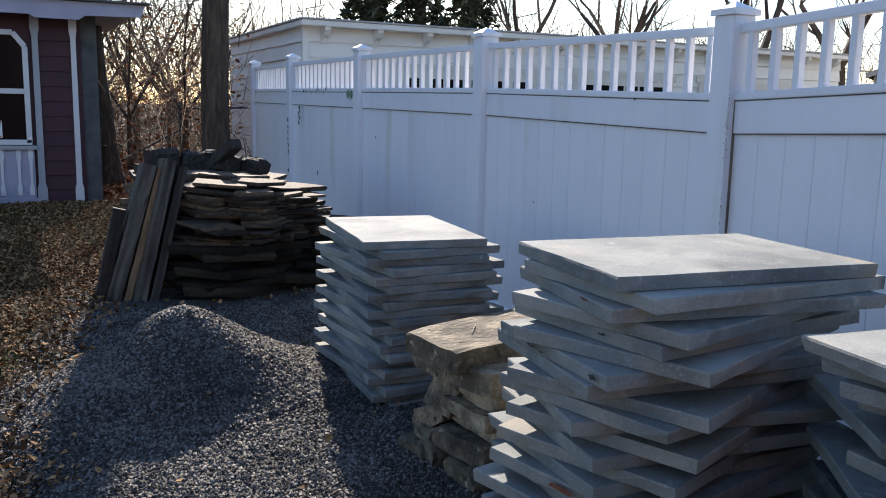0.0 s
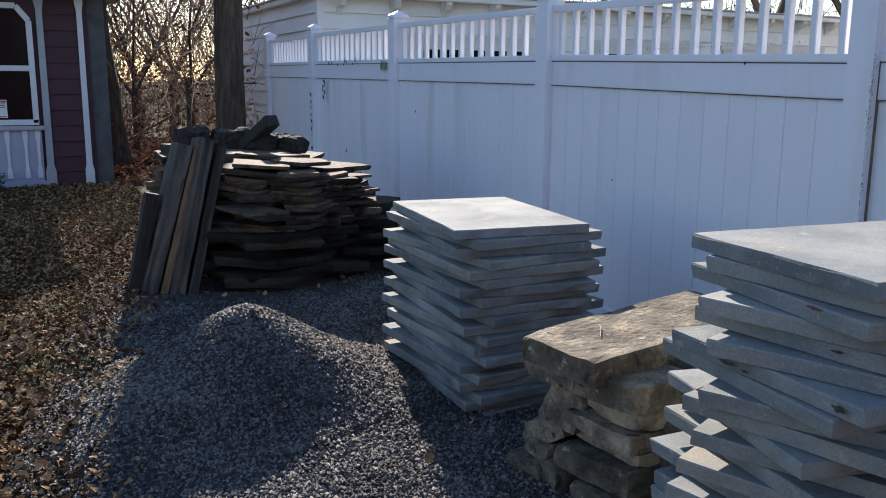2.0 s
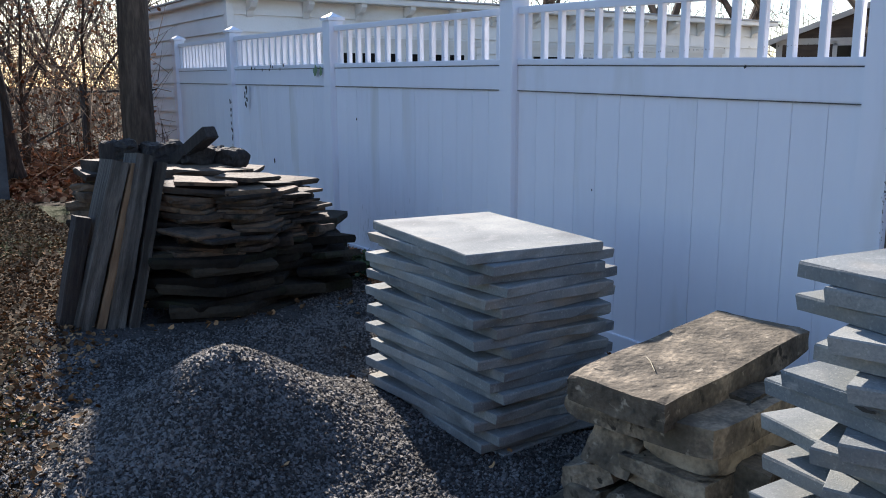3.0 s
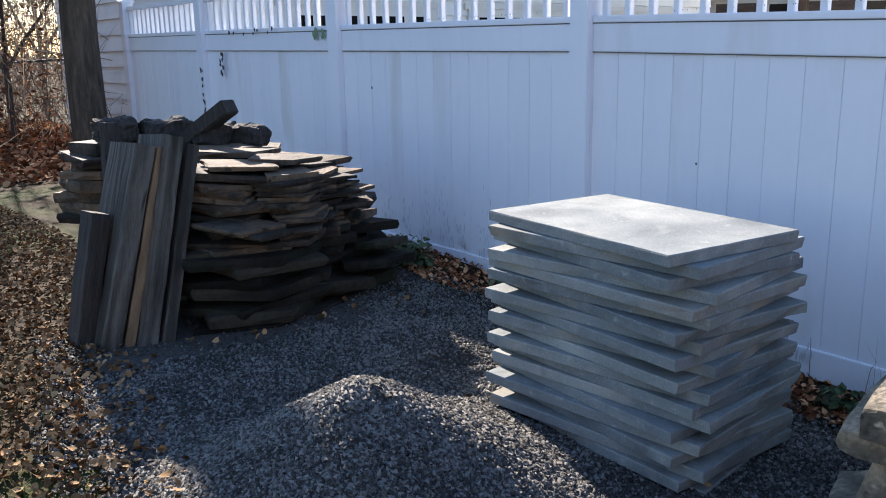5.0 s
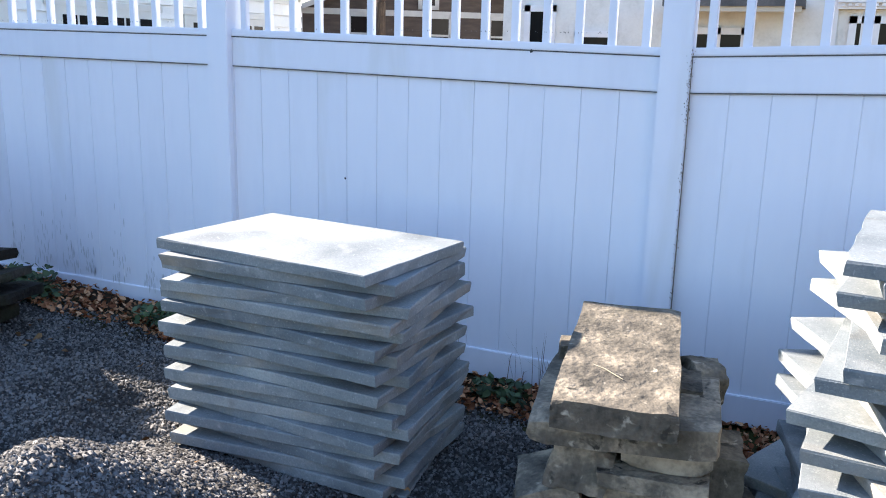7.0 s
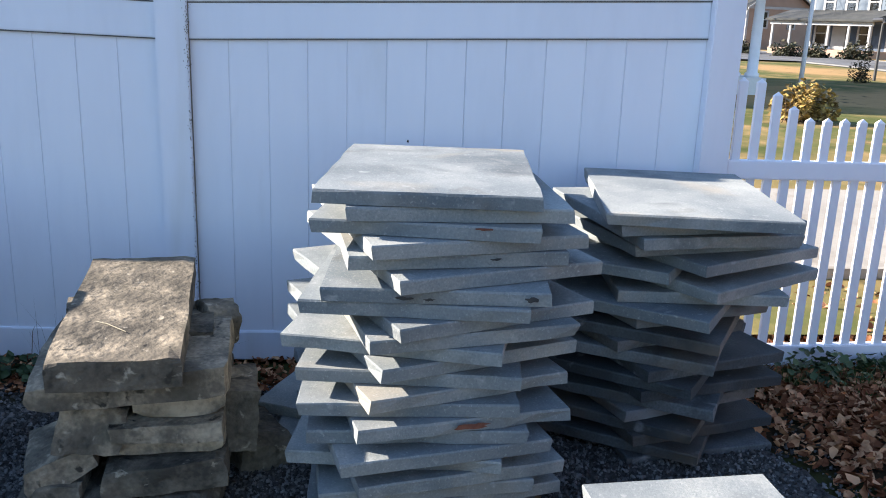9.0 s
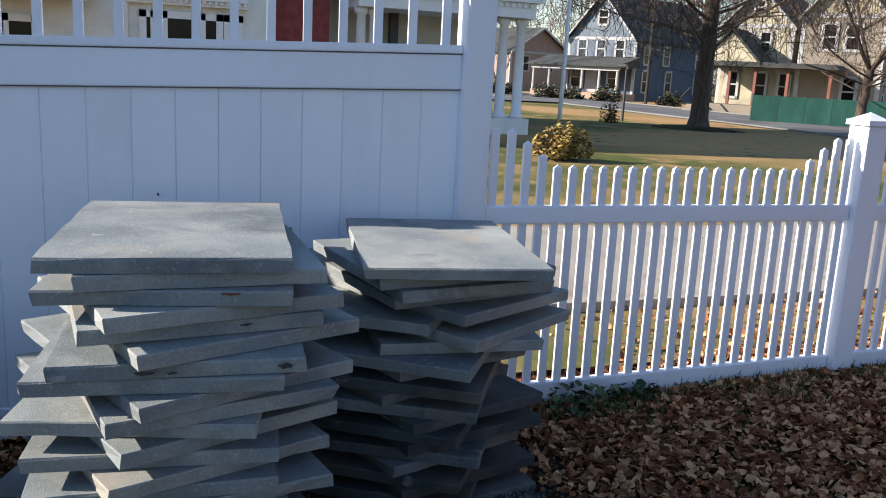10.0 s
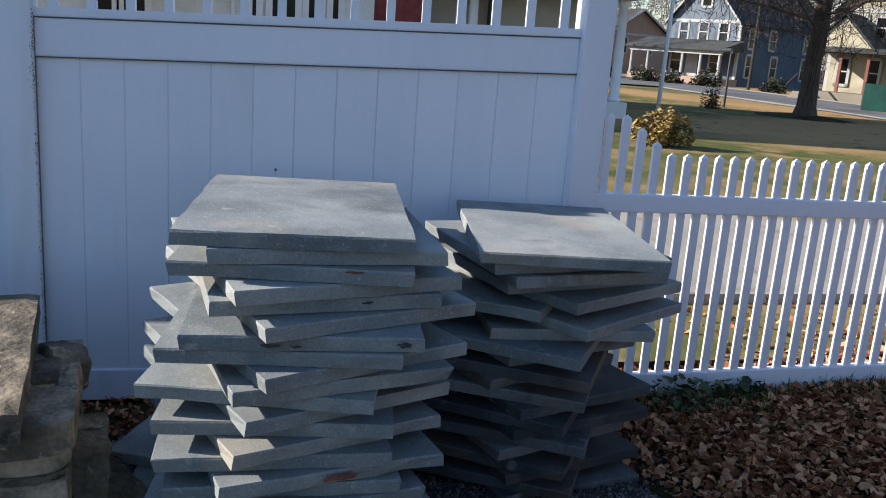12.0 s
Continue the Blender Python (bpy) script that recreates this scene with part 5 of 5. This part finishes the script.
bare_tree(4.0, 12.6, 0.1, 14, 0.205, 3, 11, "tall bare tree with a straight dark trunk", lean=(0.05, 0.1), trunk=0.55)
bare_tree(2.75, 15.6, 0.1, 10, 0.21, 4, 12, "bare tree with a dark trunk behind the garden house", lean=(-0.2, 0.1), trunk=0.3)
street_tree = bare_tree(23.6, -14.8, 0.15, 11, 0.27, 6, 13, "broad bare street tree with spreading limbs", trunk=0.36, forks=6, spread=0.8, up=0.08, limb=0.42, low=10)
leaning_tree = bare_tree(25.9, -23.6, 0.15, 10, 0.19, 6, 14, "bare street tree with a leaning trunk", lean=(0.1, -0.3), trunk=0.22, forks=4, spread=0.8, limb=0.42, up=0.05, low=9)
for k, (x, y, h, r) in enumerate([(15.4, 22.8, 8.5, 0.16), (18.2, 21.3, 8, 0.15), (21.7, 19.5, 8.5, 0.25), (24.0, 18.3, 8.5, 0.22), (20, 24, 9, 0.18), (27, 16, 9, 0.2)]):
    bare_tree(x, y, 0, h, r, 5, 30 + k, "bare tree standing behind the white garage", group="trees behind the garage", spread=0.7)
for k, (x, y, h, r) in enumerate([(3.4, 18.0, 7, 0.09), (4.6, 18.6, 7.5, 0.1), (4.0, 22, 9, 0.14), (5.1, 24, 9, 0.13), (2.4, 24, 10, 0.16), (0.5, 21, 9, 0.15), (-3, 22, 10, 0.18), (3.7, 28, 10, 0.16), (6.2, 30, 11, 0.17), (7.5, 27, 9, 0.13)]):
    bare_tree(x, y, 0.05, h, r * 0.6, 5, 50 + k, "thin bare tree in the woods behind the yard", group="trees of the back wood", spread=0.75, trunk=0.16, up=0.1)
for k, (x, y, h, r) in enumerate([(58, -18, 11, 0.2), (64, -22, 12, 0.25), (62, -12, 12, 0.25), (75, -40, 12, 0.25), (60, -42, 12, 0.25), (44, -40, 12, 0.25), (66, -34, 12, 0.22), (49, -38, 11, 0.2), (56, -45, 12, 0.25), (36, -42, 12, 0.22), (72, -24, 12, 0.2)]):
    bare_tree(x, y, 0.05, h, r, 5, 80 + k, "bare tree behind the houses across the street", group="trees behind the street", spread=0.6, trunk=0.2)


def conifer(x, y, h, r, seed):
    rr = np.random.default_rng(seed)
    e = empty("conifer", x, y, 0, "dark evergreen conifer behind the garage", "tree", "conifers behind the garage")
    bm = bmesh.new()
    tube(bm, [(x, y, -0.2), (x, y, h * 0.5), (x, y, h)], [0.28, 0.2, 0.04], 9)
    part("trunk", bm, M["bark"], e)
    n = 3000
    t = rr.random(n) ** 0.8
    z = 1.2 + t * (h - 1.2)
    a = rr.random(n) * math.tau
    ragged = 0.75 + 0.35 * np.sin(a * 3 + z * 1.7) * np.sin(z * 2.3)
    rad = r * (1 - t) ** 0.7 * (0.35 + 0.65 * rr.random(n) ** 0.5) * ragged + 0.1
    pl = np.stack([x + rad * np.cos(a), y + rad * np.sin(a), z - rad * 0.18], 1)
    quad = np.array([(-1, 0, 0), (0, -0.35, 0.05), (1, 0, -0.25), (0, 0.35, 0.05)], float)
    ob = scatter("crown", pl, 0.12 + 0.2 * rr.random(n), M["conifer"], rr, quad, np.array([(0, 1, 2, 3)]), 0.35, (1, 1, 1))
    ob.parent = e
    ob.matrix_parent_inverse = e.matrix_basis.inverted()
    return e


for k, (x, y, h) in enumerate([(13.4, 30.6, 9.5), (15.2, 29.8, 10.5), (16.9, 28.9, 9.8)]):
    conifer(x, y, h, 1.5, 90 + k)


# ---- brush and undergrowth of the back wood ----
rng = np.random.default_rng(21)
n = 13000
x = rng.uniform(-6, 8, n)
y = 14.6 + rng.random(n) * 14
z = 0.1 + rng.random(n) ** 1.5 * 3.4
keep = ~((x < 2.7) & (y < 16.6)) & ~((x > 5.2) & (y < 19.6))
pl = np.stack([x, y, z], 1)[keep]


def twigs(name, pl, rng, length, mat, thick=1.0):
    """Thin three-sided stems at random tilts."""
    m = len(pl)
    a = rng.random(m) * math.tau
    tilt = rng.normal(0, 1.15, m)
    d = np.stack([np.cos(a) * np.sin(tilt), np.sin(a) * np.sin(tilt), np.cos(tilt)], 1)
    ln = length * (0.4 + rng.random(m))[:, None]
    side = np.stack([-np.sin(a), np.cos(a), np.zeros(m)], 1)
    oth = np.cross(d, side)
    w = thick * (0.004 + 0.006 * rng.random(m))[:, None]
    v = np.stack([pl + side * w, pl - side * w * 0.5 + oth * w, pl - side * w * 0.5 - oth * w, pl + d * ln], 1)
    f = np.array([(0, 1, 3), (1, 2, 3), (2, 0, 3)])
    return raw_mesh(name, v.reshape(-1, 3), (f[None] + (np.arange(m) * 4)[:, None, None]).reshape(-1, 3), mat)


tagged(twigs("brush", pl, rng, 0.9, M["brush"]), "tangled bare brush and vines at the wood's edge", "brush", kind="stuff")
far = np.stack([rng.uniform(-60, 60, 20000), rng.uniform(36, 60, 20000), rng.random(20000) ** 1.5 * 6.5], 1)
ob = twigs("far_wood", far, rng, 2.6, M["brush"], 3.5)
tagged(ob, "distant bare winter wood", "trees", kind="stuff")

far = np.stack([rng.uniform(78, 110, 20000), rng.uniform(-90, 40, 20000), rng.random(20000) ** 1.4 * 11], 1)
tagged(twigs("far_wood_street", far, rng, 3.0, M["street_wood"], 5.0), "distant bare wood behind the street", "trees", kind="stuff")
rng = np.random.default_rng(23)
for ob, (cx, cy, cz), (rx, ry, rz), n in ((street_tree, (23.6, -14.8, 5.2), (5.4, 5.4, 3.4), 7000), (leaning_tree, (25.9, -23.8, 4.9), (3.6, 3.6, 3.0), 3000)):
    d = rng.normal(0, 1, (n, 3))
    d *= (rng.random(n) ** 0.45 / np.linalg.norm(d, axis=1))[:, None]
    tw = twigs("twig_spray", d * np.array((rx, ry, rz)) + np.array((cx, cy, cz)), rng, 0.85, M["bark"], 1.4)
    tw.parent = ob
    tw.matrix_parent_inverse = ob.matrix_basis.inverted()
wf = empty("wire_fence", 4.3, 17.4, 0.1, "rusty wire fence post in the brush", "fence")
part("post", beam((4.3, 17.4, 0), (4.3, 17.4, 1.55), 0.07, 0.07, up=(1, 0, 0)), M["dark_metal"], wf)
part("rail", beam((4.3, 17.4, 1.4), (6.0, 17.6, 1.45), 0.035, 0.035), M["dark_metal"], wf)
part("brace", beam((4.3, 17.4, 1.0), (3.0, 17.3, 0.3), 0.035, 0.035), M["dark_metal"], wf)


# ---- leaves, grass and weeds ----
LEAF = np.array([(-0.95, 0.1, 0.15), (-0.3, 0, 0.0), (0.4, 0, 0.05), (1.0, 0.1, 0.4), (-0.62, -0.58, 0.35), (0.42, -0.62, 0.15), (-0.5, 0.62, 0.1), (0.55, 0.55, 0.42)], float)
LEAFF = np.array([(0, 4, 1), (4, 5, 1), (5, 2, 1), (5, 3, 2), (0, 1, 6), (6, 1, 7), (1, 2, 7), (2, 3, 7)])


leafy = np.stack([rng.uniform(2.4, 6, 2600), rng.uniform(15, 24, 2600), 0.2 + rng.random(2600) ** 1.4 * 3.2], 1)
tagged(scatter("brush_leaves", leafy[~((leafy[:, 0] > 5.2) & (leafy[:, 1] < 19.6))], 0.03 + 0.03 * rng.random((~((leafy[:, 0] > 5.2) & (leafy[:, 1] < 19.6))).sum()), M["leaf_brown"], rng, LEAF, LEAFF, 0.35, (1, 1, 1)), "withered brown leaves hanging in the brush", "leaves", kind="stuff")


def leaf_patch(name, n, area, size, rng, mat, label, lift=0.02, keep=None):
    x0, x1, y0, y1 = area
    pl, sz = [], []
    while len(pl) < n:
        x, y = rng.uniform(x0, x1), rng.uniform(y0, y1)
        if keep is not None and not keep(x, y):
            continue
        s = size * (0.5 + rng.random() * 0.9)
        g = max(ground_z(x, y), bed_z(x, y)) if 0.95 < x < 4.2 and -1.7 < y < 6.9 else ground_z(x, y)
        pl.append((x, y, g + lift * (0.3 + rng.random())))
        sz.append(s)
    ob = scatter(name, np.array(pl), sz, mat, rng, LEAF, LEAFF, 0.3, (1, 1, 1))
    ob.data.polygons.foreach_set("use_smooth", [True] * len(ob.data.polygons))
    return tagged(ob, label, "leaves", kind="stuff")


rng = np.random.default_rng(31)
def wobble(x, y, seed, size=0.8):
    return noise.noise(Vector((x * size, y * size, seed)))


leaf_patch("fallen_leaves", 30000, (1.2, 4.6, -4.6, 1.0), 0.0215, rng, M["leaf_brown"], "thick litter of dry brown fallen leaves", 0.035, lambda x, y: gravel_edge(x, y) < 0.0 and rng.random() < (0.45 + 0.55 * smooth(0.2, -0.3, y - 0.35)) * smooth(1.3, 2.6, x + 0.5 * wobble(x, y, 3)) * smooth(-4.5, -3.0, y + 0.5 * wobble(x, y, 4)))
leaf_patch("leaf_litter", 6500, (3.7, 4.45, 1.0, 10.5), 0.018, rng, M["leaf_brown"], "strip of dry brown leaves along the fence foot", 0.03, lambda x, y: x > 3.96 + 0.15 * noise.noise(Vector((y * 2, 0, 0))))
leaf_patch("scattered_leaves", 36000, (-1.4, 2.6, 2.0, 14.3), 0.0165, rng, M["leaf_old"], "scattered dry leaves on the thin grass", 0.02, lambda x, y: gravel_edge(x, y) < 0.35 * rng.random() ** 2 - 0.02 and not (x < 2.55 and y > 12.85) and rng.random() > 0.75 * smooth(9.8, 11.2, y) * smooth(1.9, 1.1, x) and rng.random() < smooth(-1.3, 0.4, x + 0.6 * wobble(x, y, 6)) * smooth(2.1, 3.6, y + 0.6 * wobble(x, y, 7)))
leaf_patch("leaves_on_gravel", 60, (1.3, 4.0, 1.0, 6.5), 0.02, rng, M["leaf_old"], "a few dry leaves on the gravel", 0.03)
leaf_patch("leaves_at_slates", 26, (2.0, 3.7, 5.8, 6.1), 0.024, rng, M["leaf_old"], "old leaves at the foot of the slate pile", 0.02)
leaf_patch("wood_leaves", 5000, (2.5, 6, 12.4, 22), 0.06, rng, M["leaf_brown"], "leaf litter on the wood floor", 0.03)
leaf_patch("leaves_beyond_fence", 1500, (4.45, 6.2, -5.0, 2.5), 0.026, rng, M["leaf_brown"], "dry leaves blown against the far side of the fence", 0.05, lambda x, y: rng.random() < smooth(5.9, 4.6, x + 0.4 * wobble(x, y, 8)))


def grass_patch(name, n, area, length, rng, keep, label, mat="grass", width=0.003):
    x0, x1, y0, y1 = area
    pl = []
    while len(pl) < n:
        x, y = rng.uniform(x0, x1), rng.uniform(y0, y1)
        if keep(x, y):
            pl.append((x, y, ground_z(x, y) - 0.005))
    pl = np.array(pl)
    a, l = rng.random(n) * math.tau, length * (0.4 + rng.random(n) * 0.8)
    b = rng.random(n) * 0.9
    side = np.stack([-np.sin(a), np.cos(a), np.zeros(n)], 1) * width
    out = np.stack([np.cos(a), np.sin(a), np.zeros(n)], 1)
    up = np.array([0, 0, 1.0])
    p1 = pl + up * (l * 0.55)[:, None] + out * (l * b * 0.25)[:, None]
    p2 = pl + up * (l * (1 - b * 0.35))[:, None] + out * (l * b * 0.8)[:, None]
    v = np.stack([pl - side, pl + side, p1 + side * 0.7, p1 - side * 0.7, p2], 1)
    f = np.array([(0, 1, 2), (0, 2, 3), (3, 2, 4)])
    return tagged(raw_mesh(name, v.reshape(-1, 3), (f[None] + (np.arange(n) * 5)[:, None, None]).reshape(-1, 3), M[mat]), label, "grass", kind="stuff")


rng = np.random.default_rng(41)
grass_patch("thin_grass", 34000, (-5.0, 2.2, 0.0, 13.0), 0.05, rng, lambda x, y: gravel_edge(x, y) < -0.08 and rng.random() < smooth(-4.8, -2.0, x + wobble(x, y, 9)) * smooth(0.0, 2.4, y + wobble(x, y, 10)) and noise.noise(Vector((x * 0.9, y * 0.9, 2))) + 0.35 * smooth(7, 11, y) + (0.2 if x < 1 else 0) > 0.1, "thin short winter grass")
grass_patch("fence_grass", 4200, (3.4, 4.25, -3.9, 0.7), 0.1, rng, lambda x, y: x > 3.93 + 0.3 * noise.noise(Vector((y * 2.2, 3, 0))), "tufts of green grass at the picket fence foot")
grass_patch("ground_cover", 5200, (2.9, 4.15, -2.6, 0.75), 0.055, rng, lambda x, y: noise.noise(Vector((x * 2.3, y * 2.3, 4))) + 0.3 * smooth(3.3, 4.1, x) > 0.32, "green ground cover showing between the fallen leaves", width=0.006)
grass_patch("weed_stalks", 70, (4.3, 4.42, 1.3, 3.9), 0.34, rng, lambda x, y: noise.noise(Vector((y * 3, 7, 0))) > 0.1, "thin dry weed stalks by the fence", "twig", 0.002)


grass_patch("lawn_grass", 34000, (4.6, 20, -13, 2), 0.07, rng, lambda x, y: rng.random() < 0.35 + 0.65 * smooth(14, 6, x), "short patchy grass of the side lawn", "lawn_blade", 0.006)
rng = np.random.default_rng(43)
for hx, hy, hr, hh in ((52.2, -23.6, 1.1, 0.9), (50.6, -24.6, 0.9, 0.8), (48.6, -25.9, 1.0, 1.0), (55.5, -22.4, 0.9, 0.8), (58.5, -22.0, 1.3, 1.3), (25.8, -12.9, 0.35, 0.8), (43.5, -27.2, 0.8, 0.9)):
    n = 900
    a, ph = rng.random(n) * math.tau, np.arccos(rng.random(n))
    d = (0.45 + 0.55 * rng.random(n) ** 0.5) * (0.8 + 0.35 * np.sin(a * 3 + ph * 4 + hx))
    pl = np.stack([hx + hr * d * np.sin(ph) * np.cos(a), hy + hr * d * np.sin(ph) * np.sin(a), 0.1 + hh * d * np.cos(ph)], 1)
    ob = scatter("shrub", pl, (0.05 + 0.07 * rng.random(n)) * min(1, hr), M["hedge"], rng, LEAF, LEAFF, 0.3, (1, 1, 0.8))
    tagged(ob, "dark low shrub in front of a house" if hr > 0.5 else "small dark shrub by the lamp post", "shrub", "shrubs along the street" if hr > 0.5 else "")


def ivy_clump(x, y, r, n, seed, label):
    n *= 3
    rr = np.random.default_rng(seed)
    a, d = rr.random(n) * math.tau, r * rr.random(n) ** 0.6
    pl = np.stack([x + d * np.cos(a) * 0.6, y + d * np.sin(a), np.full(n, ground_z(x, y)) + 0.02 + rr.random(n) * r * 0.55], 1)
    return tagged(scatter("ground_ivy", pl, 0.013 + 0.014 * rr.random(n), M["ivy"], rr, LEAF, LEAFF, 0.3, (1, 1.2, 0.6)), label, "plant")


ivy_clump(4.05, 6.6, 0.28, 130, 1, "low dark green ivy by the slate pile")
ivy_clump(4.15, 5.6, 0.2, 60, 2, "low green weeds at the fence foot")
ivy_clump(4.2, 3.6, 0.16, 40, 3, "low green weeds at the fence foot")
ivy_clump(4.12, -0.4, 0.13, 36, 4, "leafy green weed at the picket fence")
ivy_clump(4.05, -0.05, 0.22, 50, 5, "creeping green ground cover under the leaves")
ivy_clump(0.9, 12.5, 0.35, 160, 6, "dark low bush at the garden house")


# ---- the yellow bush ----
rr = np.random.default_rng(61)
n = 1500
a, ph = rr.random(n) * math.tau, np.arccos(rr.random(n))
d = (0.5 + 0.5 * rr.random(n) ** 0.5) * (0.85 + 0.3 * np.sin(a * 4 + ph * 3))
pl = np.stack([14.05 + 0.42 * d * np.sin(ph) * np.cos(a), -5.05 + 0.52 * d * np.sin(ph) * np.sin(a), 0.18 + 0.55 * d * np.cos(ph)], 1)
yb = empty("garden_bush", 14.05, -5.05, 0.1, "rounded bush with yellow autumn leaves", "bush")
ob = scatter("foliage", pl, 0.03 + 0.03 * rr.random(n), M["yellow_leaf"], rr, LEAF, LEAFF, 0.3, (1, 1, 0.7))
ob.parent = yb
ob.matrix_parent_inverse = yb.matrix_basis.inverted()
ob = twigs("stem_cluster", np.stack([14.05 + rr.normal(0, 0.15, 90), -5.05 + rr.normal(0, 0.2, 90), np.full(90, 0.1)], 1), rr, 0.6, M["twig"])
ob.parent = yb
ob.matrix_parent_inverse = yb.matrix_basis.inverted()
